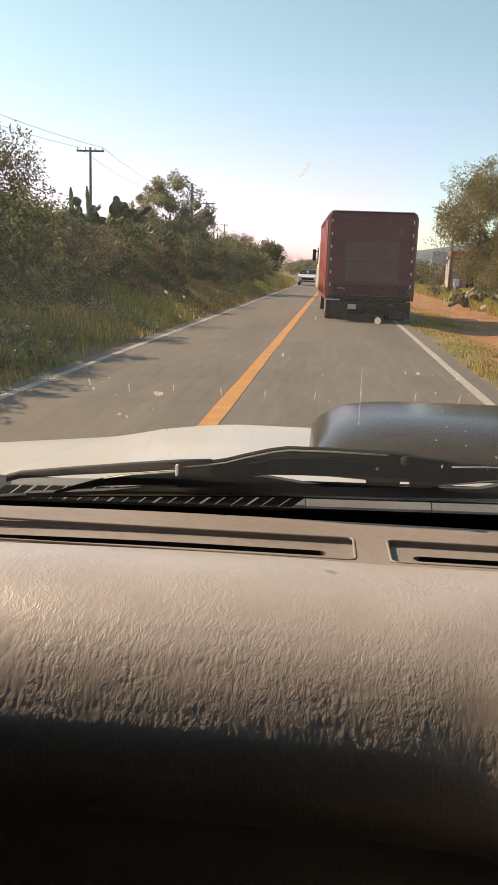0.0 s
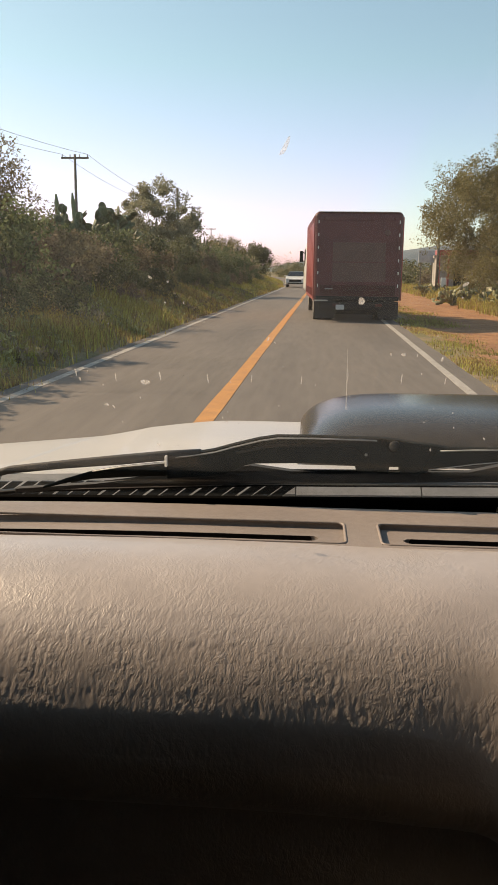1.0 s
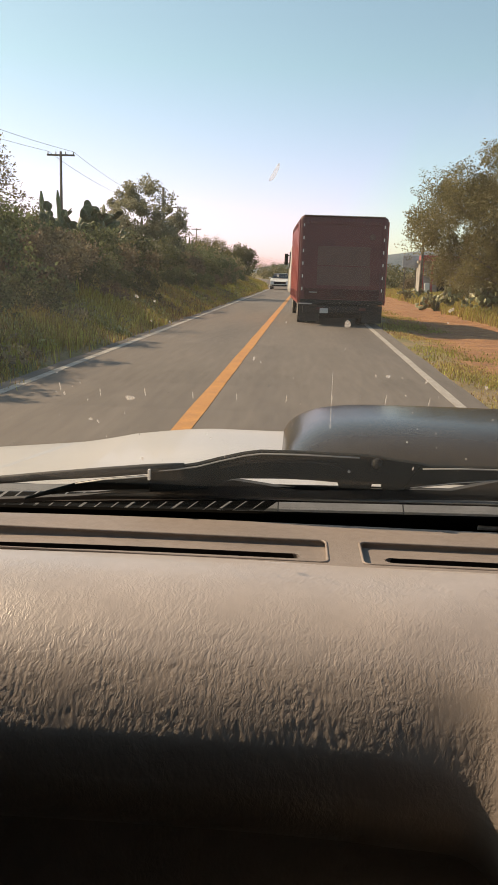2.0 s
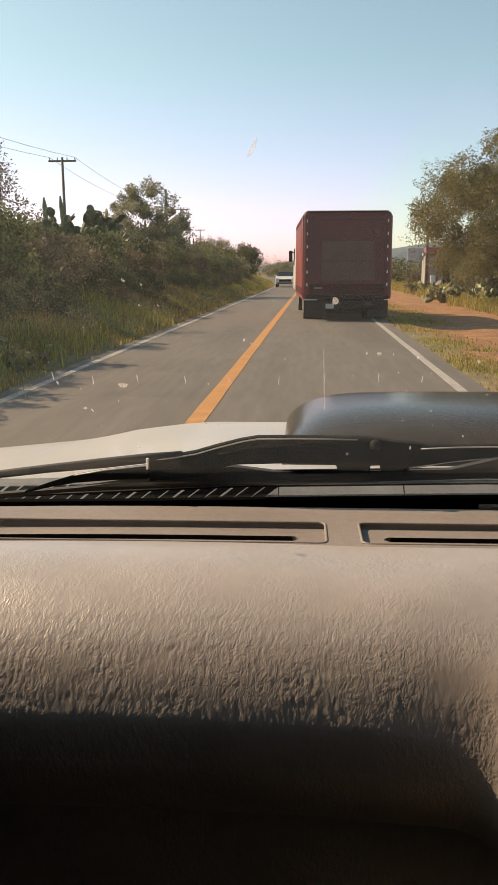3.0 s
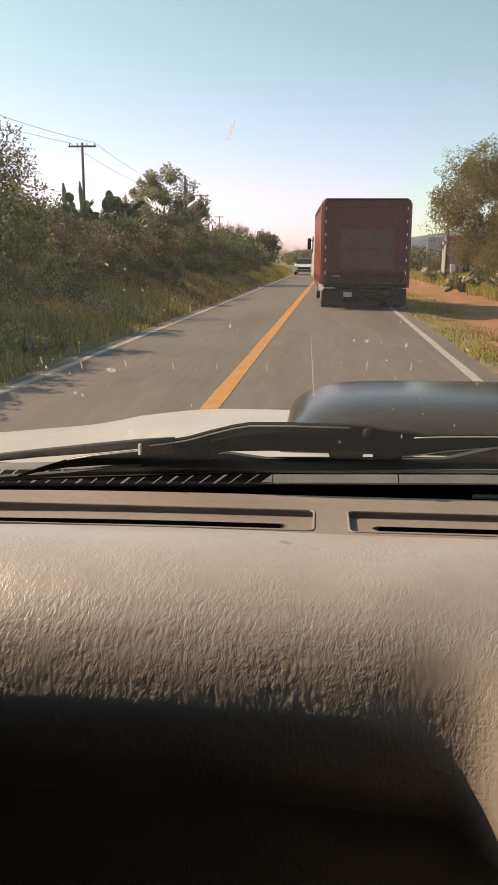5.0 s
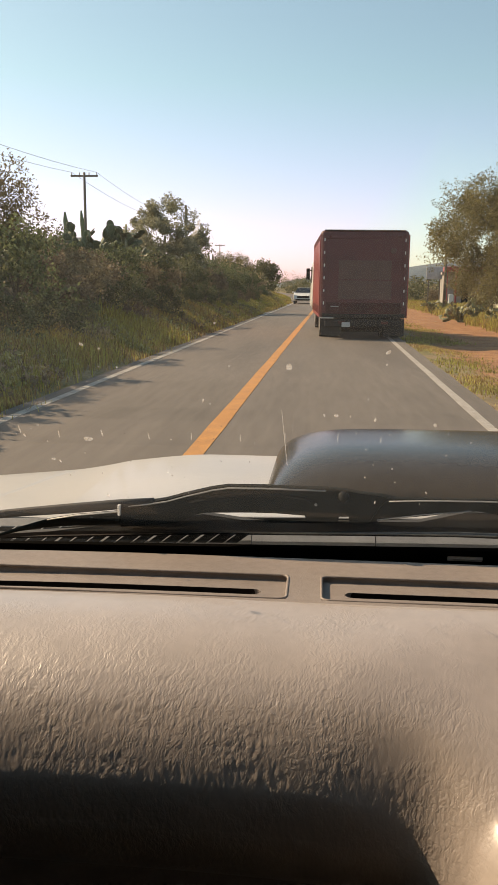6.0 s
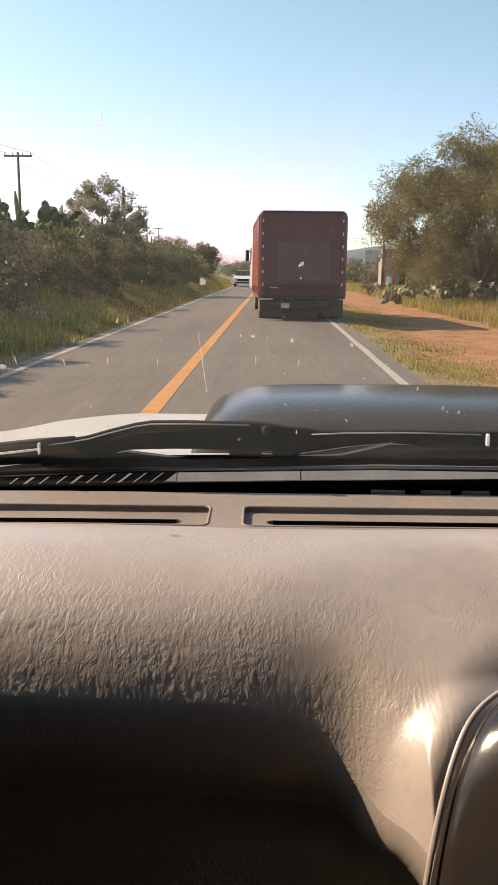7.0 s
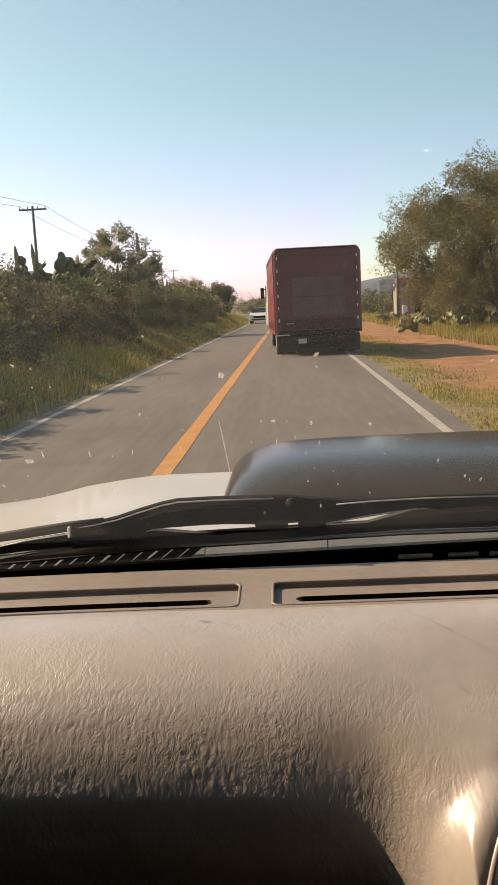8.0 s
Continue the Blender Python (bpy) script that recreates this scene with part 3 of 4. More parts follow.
c = [on_glass(x, z) for x, z in ((-.86, 1.1), (1.36, 1.1), (1.25, 1.72), (-.76, 1.72))]
screen = own("windscreen", shaped("windscreen", c, [(0, 1, 2, 3)], GLASS), label="clear windscreen with dried specks")
screen.visible_shadow = False
xs = [-.88, -.4, .45, 1.38]
c = [on_glass(x, z, o) for o in (.002, .006) for x, z in [(x, 1.07) for x in xs] + [(x, 1.1252 + .031 * min(x, .45)) for x in xs]]
faces = [(k + o, k + 1 + o, k + 5 + o, k + 4 + o) for o in (0, 8) for k in range(3)] + [(k + 4, k + 5, k + 13, k + 12) for k in range(3)]
own("border", shaped("border", c, faces, SLOT_BLACK), parent=screen, label="black glass border")

# Opaque white plates paint the daylight seen through slits in the border.
for x0, x1 in ((.263, .311), (.334, .376), (.392, .43), (.452, .49)):
    own("clear_slit", pane_mesh(x0, x1, 1.1165, 1.1212, .007, mat=REFLECT, name="clear_slit"), parent=screen, label="white plate for daylight through a slit in the border")


def speck(name, x, z, length, width, turn, bend_by=0.0, mat=None):
    """A dried smear of dirt on the glass: a thin uneven blob."""
    bm = bmesh.new()
    rnd = random.Random(int(x * 9000 + z * 700))
    ring = []
    for k in range(14):
        a = 2 * math.pi * k / 14
        r = 1 + .35 * (rnd.random() - .5)
        p, q = math.cos(a) * length / 2 * r, math.sin(a) * width / 2 * r + bend_by * (math.cos(a) * length / 2) ** 2
        ring.append((x + p * math.cos(turn) - q * math.sin(turn), z + p * math.sin(turn) + q * math.cos(turn)))
    up, down = [[bm.verts.new(on_glass(a, b, o)) for a, b in ring] for o in (.003, .0042)]
    bm.faces.new(up), bm.faces.new(down[::-1])
    for k in range(14):
        bm.faces.new((up[k], down[k], down[(k + 1) % 14], up[(k + 1) % 14]))
    bmesh.ops.recalc_face_normals(bm, faces=bm.faces)
    own(name, bm, mat or SPECK, screen, rounded=False)


speck("bug_smear", -.026, 1.535, .015, .0032, .98, 9)
speck("dirt_speck", .046, 1.41, .006, .007, 0)
speck("dirt_speck", -.19, 1.312, .0105, .006, 0)
rnd = random.Random(5)
for k in range(95):
    x, z = rnd.uniform(-.34, .36), rnd.triangular(1.18, 1.46, 1.3)
    s = rnd.uniform(.0008, .0024) if k % 5 else rnd.uniform(.0025, .0055)
    speck("dirt_speck", x, z, s, s * rnd.uniform(.25, .7), rnd.choice((1.5, 1.4, 2.2, 2.4, .3)) + rnd.uniform(-.3, .3))
for k in range(9):   # row of small splashes left by the blade
    speck("dirt_speck", -.27 + .052 * k + rnd.uniform(-.006, .006), 1.322 + rnd.uniform(-.004, .003), 0.0105, .0009, 1.5 + rnd.uniform(-.15, .15))
own("crack", rod(on_glass(.037, 1.357, .003), on_glass(.041, 1.279, .003), .0003, .0006, 6), SPECK, screen, "thin pale crack")

# cowl, louvres and wipers under the glass
own("cowl", box(-.7, 1.3, 1.125, 1.3, .95, 1.098, .012), TRIM_BLACK, label="black plastic cowl")
def ramp_slab(x0, x1, z0, z1, y0=1.157, y1=1.2):
    """A thin slab that rises away from the glass, between two heights at either end."""
    c = [(x, y, z0[i] + d if y == y0 else z1[i] + d) for d in (0, -.006) for i, x in enumerate((x0, x1)) for y in (y0, y1)]
    return shaped("cowl_slab", c, [(0, 2, 3, 1), (4, 5, 7, 6), (0, 4, 6, 2), (1, 3, 7, 5), (0, 1, 5, 4), (2, 6, 7, 3)], COWL_GREY)


for x0, x1, za, zb in ((-.018, .1655, 1.1098, 1.1142), (.1675, 1.2, 1.1142, 1.133)):
    own("cowl_strip", ramp_slab(x0, x1, (za, zb), (za + .0265, zb + .0265)), label="grey painted cowl strip")
own("cowl_lip", beam([(-.75, 1.08, 1.09, .012, .016), (-.4, 1.1, 1.1215, .005, .016), (-.065, 1.1, 1.1398, .005, .016), (.1, 1.1, 1.1435, .005, .016), (.27, 1.1, 1.1475, .005, .016), (1.3, 1.06, 1.153, .005, .016)]), TRIM_BLACK)
# Highlight of the cowl lip, painted as a thin grey line.
own("cowl_highlight", beam([(-.42, 1.09, 1.1225, .0016, .003), (-.065, 1.09, 1.1424, .002, .003), (.1, 1.09, 1.146, .002, .003), (.27, 1.09, 1.15, .002, .003), (1.2, 1.06, 1.156, .002, .003)]), COWL_GREY, label="thin pale line for the lip's highlight")
own("louvre_bed", ramp_slab(-.48, -.02, (1.092, 1.1095), (1.118, 1.136), 1.162, 1.2), label="pale panel under the louvres")
for k in range(20):     # slanted louvre bars
    x, wide = -.48 + .0236 * k, .0087 + (.002 if k % 3 == 0 else 0)
    low = 1.0925 + .0345 * (x + .48)
    c = [(x + q + (.017 if up else -.017), y, low + .026 * up) for y in (1.152, 1.157) for q, up in ((-wide, 0), (wide, 0), (wide, 1), (-wide, 1))]
    own("louvre", shaped("louvre", c, [(0, 1, 2, 3), (7, 6, 5, 4), (0, 4, 5, 1), (1, 5, 6, 2), (2, 6, 7, 3), (3, 7, 4, 0)], TRIM_BLACK))


def plate(outline, y0, y1, bm=None):
    """A slab cut to an outline of (x, z), from y0 to y1, with softened rims."""
    bm = bm or bmesh.new()
    mid = Vector((sum(p[0] for p in outline) / len(outline), 0, sum(p[1] for p in outline) / len(outline)))
    rings = []
    for y, inset in ((y0, .0012), (y0 + .002, 0), (y1 - .002, 0), (y1, .0012)):
        ring = []
        for x, z in outline:
            v = mid - Vector((x, 0, z))
            v = v.normalized() * min(inset, v.length * .3)
            ring.append(bm.verts.new((x + v.x, y, z + v.z)))
        rings.append(ring)
    n = len(outline)
    for r, q in zip(rings, rings[1:]):
        for k in range(n):
            bm.faces.new((r[k], r[(k + 1) % n], q[(k + 1) % n], q[k]))
    for ring in (rings[0], rings[-1]):
        bmesh.ops.triangulate(bm, faces=[bm.faces.new(ring)])
    bmesh.ops.recalc_face_normals(bm, faces=bm.faces)
    return bm


def wiper(dx, label):
    """A wiper at rest: pressed arm with a pivot, blade, bow of the blade and its clip, and pale strips that paint the
    edge highlights.
    """
    top = part("wiper", plate([(x + dx, z) for x, z in ((-.1975, 1.184), (-.158, 1.1887), (-.1327, 1.1935), (-.1032, 1.2024), (-.0684, 1.2115), (-.0454, 1.2154), (.0046, 1.2162), (.0505, 1.2154), (.09, 1.2155), (.119, 1.2137),
                      (.136, 1.2105), (.168, 1.2075), (.188, 1.2035), (.18, 1.178), (.1515, 1.168), (.1442, 1.168), (.1236, 1.168), (.1233, 1.1769), (.1073, 1.1763), (.1076, 1.168), (.0655, 1.168), (.0652, 1.1764), (.0213, 1.1781), (-.0251, 1.178), (-.0771, 1.1762), (-.09, 1.173), (-.1183, 1.1596), (-.158, 1.1549), (-.1975, 1.1525))],
                      1.068, 1.084), WIPER_BLACK, pickup, label)
    top.matrix_basis = HERE
    # Highlight on the arm's upper edge, painted as a grey strip.
    part("lip", beam([(x + dx, 1.0665, z, .0018, .004) for x, z in ((-.195, 1.1815), (-.158, 1.186), (-.13, 1.191), (-.1, 1.2), (-.066, 1.209), (-.044, 1.2128), (.005, 1.2136), (.09, 1.2128))]), COWL_GREY, top, "pale strip for the edge highlight", True)
    part("rib", beam([(x + dx, 1.067, z, .0035, .004) for x, z in ((-.10, 1.191), (-.06, 1.2), (-.03, 1.2035), (.03, 1.2045), (.062, 1.201), (.07, 1.196))]), TRIM_BLACK, top, rounded=True)
    part("blade", beam([(-.439 + dx, 1.07, 1.1518, .011, .012), (-.4195 + dx, 1.07, 1.1578, .0108, .012), (-.339 + dx, 1.07, 1.168, .0118, .012), (-.259 + dx, 1.07, 1.1768, .0142, .012), (-.1977 + dx, 1.07, 1.184, .0135, .014), (-.15 + dx, 1.073, 1.1895, .008, .012)]), BLACK_RUBBER, top, rounded=True)
    bow = part("blade_bow", beam([(-.3687 + dx, 1.062, 1.1365, .003, .01), (-.338 + dx, 1.062, 1.1462, .006, .01), (-.298 + dx, 1.062, 1.1562, .012, .01), (-.258 + dx, 1.062, 1.1618, .0168, .01), (-.196 + dx, 1.064, 1.1672, .02, .012)]), WIPER_BLACK, top, rounded=True)
    # Highlight along the bow, painted as a white strip.
    part("bow_highlight", beam([(-.298 + dx, 1.0575, 1.1618, .0014, .003), (-.258 + dx, 1.0575, 1.1695, .0018, .003), (-.198 + dx, 1.0585, 1.1765, .002, .003)]), REFLECT, bow, "white strip for the bow's highlight", True)
    part("clip", box(-.1975 + dx, -.194 + dx, 1.056, 1.064, 1.171, 1.186, .001), REFLECT, top, "pale clip")
    part("pivot_cap", rod((.1135 + dx, 1.07, 1.2045), (.1135 + dx, 1.058, 1.2065), .0085, .0065, 18), TRIM_BLACK, top, rounded=True)
    part("rivet", rod((.0765 + dx, 1.07, 1.1925), (.0765 + dx, 1.063, 1.1935), .0022, .0018, 10), COWL_GREY, top, rounded=True)
    return top


wiper(0, "black wiper resting at the foot of the windscreen")
far_wiper = part("wiper", plate([(.15, 1.1715), (.2, 1.179), (.24, 1.185), (.2935, 1.191), (.34, 1.184), (.415, 1.182), (.415, 1.206), (.3, 1.2075), (.2, 1.205), (.172, 1.2035), (.16, 1.187)], 1.066, 1.078), WIPER_BLACK, pickup, "black wiper blade resting at the foot of the windscreen")
far_wiper.matrix_basis = HERE
part("arm", plate([(.412, 1.184), (.5, 1.18), (.54, 1.194), (.7, 1.196), (.7, 1.186), (.78, 1.186), (.8, 1.2), (.78, 1.226), (.72, 1.236), (.6, 1.238), (.55, 1.233), (.47, 1.214), (.412, 1.207)], 1.062, 1.076), WIPER_BLACK, far_wiper)
part("clip", box(.409, .413, 1.052, 1.06, 1.19, 1.206, .001), REFLECT, far_wiper, "pale clip")
# Edge highlights of this blade, painted as two grey strips.
part("lip", beam([(.175, 1.0645, 1.2012, .0016, .003), (.22, 1.0645, 1.2035, .0018, .003), (.3, 1.0645, 1.205, .0018, .003), (.405, 1.0645, 1.2035, .0018, .003)]), COWL_GREY, far_wiper, "pale strip for the edge highlight", True)
part("bow_highlight", beam([(.16, 1.0645, 1.1745, .0012, .003), (.22, 1.0645, 1.184, .0012, .003), (.285, 1.0645, 1.191, .0012, .003)]), COWL_GREY, far_wiper, "pale strip for the edge highlight", True)
own("wiper_bed", plate([(-.42, 1.126), (-.305, 1.1362), (-.208, 1.1448), (-.12, 1.1608), (-.083, 1.1695), (-.0252, 1.1625), (.0102, 1.1592), (.0664, 1.1612), (.1515, 1.1645), (.22, 1.168), (.285, 1.184), (.33, 1.181), (.47, 1.172), (.53, 1.181), (.62, 1.1712), (.68, 1.171), (1.25, 1.18), (1.25, 1.15), (.27, 1.1555), (-.064, 1.1432), (-.305, 1.131), (-.42, 1.12)], 1.086, 1.1), BLACK_RUBBER, label="black rubber bed of the wipers", rounded=False)


# hood with its raised middle, scoop
def hood_height(x, y):
    d = abs(x - .35)
    crease = -.0032 * math.exp(-((d - .982 + .25 * (y - 1.639)) / .005) ** 2)
    return 1.1003 + .017 * smooth(1.44, 1.33, y) - .0266 * (y - 1.25) / .65 - .2454 * max(0, (y - 1.95) / .6) ** 2 - .0351 * smooth(.522, .91, d + .041 * (1.9 - y)) - .1008 * max(0, d - .751) - .6 * max(0, d - 1.2) ** 2 + crease


hood_me = sheet("hood", [-.88 + .005 * k for k in range(112)] + [-.32 + .02 * k for k in range(88)], [1.25 + .025 * k for k in range(55)], hood_height, HOOD_WHITE)
hood = own("hood", hood_me, label="off-white painted hood with raised middle")
hood.modifiers.new("sheet", "SOLIDIFY").thickness = .012
bm = bmesh.new()
N, M = 48, 36
grid = []
for j in range(M + 1):
    row = []
    for i in range(N + 1):
        u, v = 2 * i / N - 1, 2 * j / M - 1
        u, v = math.copysign(1 - (1 - abs(u)) ** 1.6, u), math.copysign(1 - (1 - abs(v)) ** 1.6, v)
        x, y = .41 + .432 * u, 1.79 + .4 * v
        rise = .086 * (1 - abs(u) ** 6.5) ** .55 * (1 - abs(v) ** 3) ** .6 + .004 * (1 - u * u)
        row.append(bm.verts.new((x, y, hood_height(x, y) + rise - .004 - .017 * smooth(1.44, 1.33, y))))
    grid.append(row)
for j in range(M):
    for i in range(N):
        bm.faces.new((grid[j][i], grid[j][i + 1], grid[j + 1][i + 1], grid[j + 1][i]))
own("hood_scoop", bm, SCOOP_BLACK, label="glossy black rounded hood scoop")
# nose: grille, lamps, bumper and wings with wheel arches
own("front_grille", box(-.42, 1.12, 2.5, 2.6, .52, .86, .03), TRIM_BLACK)
for k in range(4):
    own("grille_bar", box(-.4, 1.1, 2.595, 2.612, .56 + .075 * k, .585 + .075 * k, .006), COWL_GREY)
own("nose_panel", box(-.72, 1.42, 2.42, 2.56, .46, .9, .05, 3), HOOD_WHITE)
own("front_bumper", box(-.86, 1.5, 2.52, 2.74, .36, .56, .05, 3), COWL_GREY, label="grey front bumper")
for x in (-.6, 1.3):
    lamp_rim = own("headlamp", box(x - .13, x + .13, 2.53, 2.59, .62, .84, .03, 3), RIM)
    own("lens", box(x - .11, x + .11, 2.585, 2.605, .64, .82, .02), REFLECT, lamp_rim, "clear lamp lens")


def wing_outline(y0, y1, z0, z1, hub, r):
    """A side panel seen from the side, with a round wheel arch cut out of its lower edge."""
    arch = [(hub + r * math.cos(a), .37 + r * math.sin(a)) for a in [math.pi * k / 14 for k in range(15)]]
    arch = [(y, max(z, z0)) for y, z in arch]
    return [(y1, z0), (y1, z1 - .06), (y1 - .08, z1), (y0, z1), (y0, z0)] + [p for p in arch[::-1]]


def side_panel(name, x0, x1, outline, label=""):
    verts = [(x, y, z) for x in (x0, x1) for y, z in outline]
    n = len(outline)
    faces = [tuple(range(n)), tuple(range(2 * n - 1, n - 1, -1))] + [(k, n + k, n + (k + 1) % n, (k + 1) % n) for k in range(n)]
    bm = bmesh.new()
    vs = [bm.verts.new(v) for v in verts]
    for f in faces:
        bm.faces.new([vs[k] for k in f])
    bmesh.ops.triangulate(bm, faces=[f for f in bm.faces if len(f.verts) > 4])
    bmesh.ops.recalc_face_normals(bm, faces=bm.faces)
    own(name, bm, HOOD_WHITE, label=label, rounded=False)


for x0, x1 in ((-.98, -.87), (1.42, 1.53)):
    side_panel("fender", x0, x1, wing_outline(1.13, 2.5, .46, .85, 2.0, .42), "white front wing")
    side_panel("bed_side", x0, x1, wing_outline(-3.5, -1.47, .5, 1.2, -2.5, .45), "white side of the load bed")
own("bed_floor", box(-.87, 1.42, -3.48, -1.47, .62, .68, .01), TRIM_BLACK)
own("tailgate", box(-.87, 1.42, -3.52, -3.46, .6, 1.2, .015), HOOD_WHITE)
own("rear_bumper", box(-.9, 1.45, -3.68, -3.53, .42, .56, .03), COWL_GREY)
# cabin shell, out of view; its sides are closed up against window light
own("roof", box(-.9, 1.4, -1.3, .47, 1.72, 1.77, .02), HEADLINER)
own("cabin_floor", box(-.92, 1.4, -1.4, 1.1, .38, .43, .01), HEADLINER)
own("rear_wall", box(-.92, 1.4, -1.4, -1.32, .4, 1.74, .02), HEADLINER)
own("firewall", box(-.92, 1.4, 1.1, 1.12, .4, 1.06, .005), TRIM_BLACK)
for x0, x1 in ((-.97, -.9), (1.39, 1.46)):
    own("door", box(x0, x1, -1.3, 1.1, .4, 1.26, .02), HEADLINER)
    # Unseen fill over the side windows, added so the cabin stays dark.
    own("window_blank", box(x0, x1, -1.3, .3 if x0 > 0 else .55, 1.2, 1.74, .02), HEADLINER)
# Unseen fill above the right door, added to cut window light.
own("window_filler", box(1.39, 1.46, .3, 1.1, 1.2, 1.5, .02), HEADLINER)
for a, b in (((-.9, 1.13, 1.1), (-.81, .44, 1.74)), ((1.39, 1.13, 1.1), (1.29, .44, 1.74))):
    own("windscreen_pillar", rod(a, b, .03, .03, 12), HEADLINER)
for x in (-.78, 1.34):
    for y in (2.0, -2.5):
        wheel = own("wheel", rod((x - .12, y, .37), (x + .12, y, .37), .37, .37, 32), BLACK_RUBBER)
        for d in (-.124, .124):
            own("rim", rod((x + d * .97, y, .37), (x + d * 1.06, y, .37), .23, .2, 24), RIM, wheel, "steel rim")
# painted outer skin
own("roof_skin", box(-.97, 1.46, -1.4, .45, 1.775, 1.82, .03, 3), HOOD_WHITE)
own("rear_skin", box(-.97, 1.46, -1.46, -1.405, .5, 1.77, .02), HOOD_WHITE)
for x0, x1 in ((-1.01, -.975), (1.465, 1.5)):
    own("door_skin", box(x0, x1, -1.4, 1.12, .5, 1.25, .02), HOOD_WHITE)
    own("window_post", box(x0, x1, -1.4, -.9, 1.252, 1.77, .02), HOOD_WHITE)


# ---- the delivery truck ahead ----
def truck_wheel(parent, x, y, width=.26, r=.48):
    tyre = part("wheel", rod((x - width / 2, y, r), (x + width / 2, y, r), r, r, 30), BLACK_RUBBER, parent, rounded=False)
    for s in (-1, 1):
        part("rim", rod((x + s * width * .5, y, r), (x + s * width * .56, y, r), r * .6, r * .52, 24), RIM, tyre, "steel rim")


def delivery_truck(m):
    t = thing("delivery_truck", m, "faded red box delivery truck with white cab, driving on the road", "truck")
    W, L, Z0, Z1 = 1.275, 6.4, .62, 3.12
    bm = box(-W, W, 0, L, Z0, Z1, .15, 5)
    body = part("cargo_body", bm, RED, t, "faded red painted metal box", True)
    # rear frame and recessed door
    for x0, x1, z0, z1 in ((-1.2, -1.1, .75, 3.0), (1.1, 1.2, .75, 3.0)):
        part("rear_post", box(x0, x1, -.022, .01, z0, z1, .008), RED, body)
    # Near-white sheet over the red roof: its sunlit edge is painted in.
    part("roof_light_sheet", box(-1.17, 1.17, .0, 6.3, 3.118, 3.135, .006), REFLECT, body, "pale sheet that paints the sunlit roof edge")
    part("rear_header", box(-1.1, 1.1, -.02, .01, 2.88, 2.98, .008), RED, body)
    part("rear_sill", box(-1.2, 1.2, -.05, .02, .62, .74, .015), CHASSIS, body)
    for z0, z1, x1 in ((1.73, 2.27, .78), (1.16, 1.7, .8)):
        part("faded_sign", box(-.74, x1, -.006, .01, z0, z1, .004), FADED, body, "sun-bleached blank patch")
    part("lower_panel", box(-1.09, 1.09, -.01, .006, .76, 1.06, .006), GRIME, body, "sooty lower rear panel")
    for s in (-1, 1):
        for k in range(6):
            part("reflector", box(s * 1.16 - .014, s * 1.16 + .014, -.03, -.018, 1.0 + .36 * k, 1.09 + .36 * k, .004), REFLECT, body, "white reflective strip")
        part("top_lamp", rod((s * 1.0, -.03, 2.93), (s * 1.0, .0, 2.93), .035, .035, 12), LAMP_RED, body)
    part("round_lamp", rod((.82, -.035, 2.55), (.82, .0, 2.55), .075, .085, 20), FADED, body)
    part("door_handle", rod((-.95, -.05, .95), (-.72, -.05, .95), .014, .014, 8), RIM, body)
    # roll-up bays along the sides
    for s in (-1, 1):
        for k in range(7):
            y = .12 + k * 1.03
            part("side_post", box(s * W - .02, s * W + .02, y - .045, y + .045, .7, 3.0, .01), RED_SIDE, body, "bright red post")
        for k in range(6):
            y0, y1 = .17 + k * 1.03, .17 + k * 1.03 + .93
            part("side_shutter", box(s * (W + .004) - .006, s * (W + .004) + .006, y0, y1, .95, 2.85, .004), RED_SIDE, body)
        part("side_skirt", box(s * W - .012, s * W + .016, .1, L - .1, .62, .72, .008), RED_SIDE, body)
    # underside
    part("chassis", box(-.45, .45, .1, 8.3, .48, .66, .02), CHASSIS, t)
    part("bumper", box(-1.12, 1.12, -.12, .04, .36, .58, .03), CHASSIS, t, "grimy black rear bumper")
    step = part("step", box(-1.24, -.86, -.16, .04, .60, .635, .008), RIM, t, "bent pale step plate")
    for s in (-1, 1):
        part("mudflap", box(s * .92 - .29, s * .92 + .29, .02, .05, .1, .6, .01), BLACK_RUBBER, t)
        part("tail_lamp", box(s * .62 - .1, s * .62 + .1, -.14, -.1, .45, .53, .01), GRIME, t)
        truck_wheel(t, s * 1.08, 1.35), truck_wheel(t, s * .76, 1.35), truck_wheel(t, s * 1.02, 7.3, .28)
    part("plate", box(-.62, -.38, -.15, -.125, .36, .5, .006), SIGN, t, "pale grimy plate")
    part("axle", rod((-1.0, 1.35, .48), (1.0, 1.35, .48), .12, .12, 12), CHASSIS, t)
    # Two dark fillers, added to hide the bright road and darken the underside.
    part("underside_filler", rod((0, .75, .3), (0, .75, .52), .46, .46, 24), BLACK_RUBBER, t)
    part("underside_blind", box(-.6, .6, .3, .34, .2, .5, .01), CHASSIS, t)
    part("fuel_tank", rod((-.85, 4.4, .55), (-.85, 5.6, .55), .27, .27, 20), RIM, t)
    # cab
    bm = box(-1.36, 1.36, 6.65, 8.5, .7, 2.55, .22, 4)
    for v in bm.verts:
        if v.co.z > 1.7:
            v.co.y -= (v.co.z - 1.7) * .35 * smooth(7.2, 8.5, v.co.y)
            v.co.x *= 1 - .07 * (v.co.z - 1.7)
    cab = part("cab", bm, WHITE_PAINT, t, "white painted cab", True)
    part("windscreen", box(-.95, .95, 8.14, 8.2, 1.65, 2.3, .02), GLASS_DARK, cab)
    for s in (-1, 1):
        part("side_window", box(s * 1.33 - .012, s * 1.33 + .012, 7.0, 7.75, 1.65, 2.25, .01), GLASS_DARK, cab)
        arm = part("mirror_arm", rod((s * 1.26, 7.9, 2.1), (s * 1.43, 7.85, 2.15), .018, .018, 8), CHASSIS, cab)
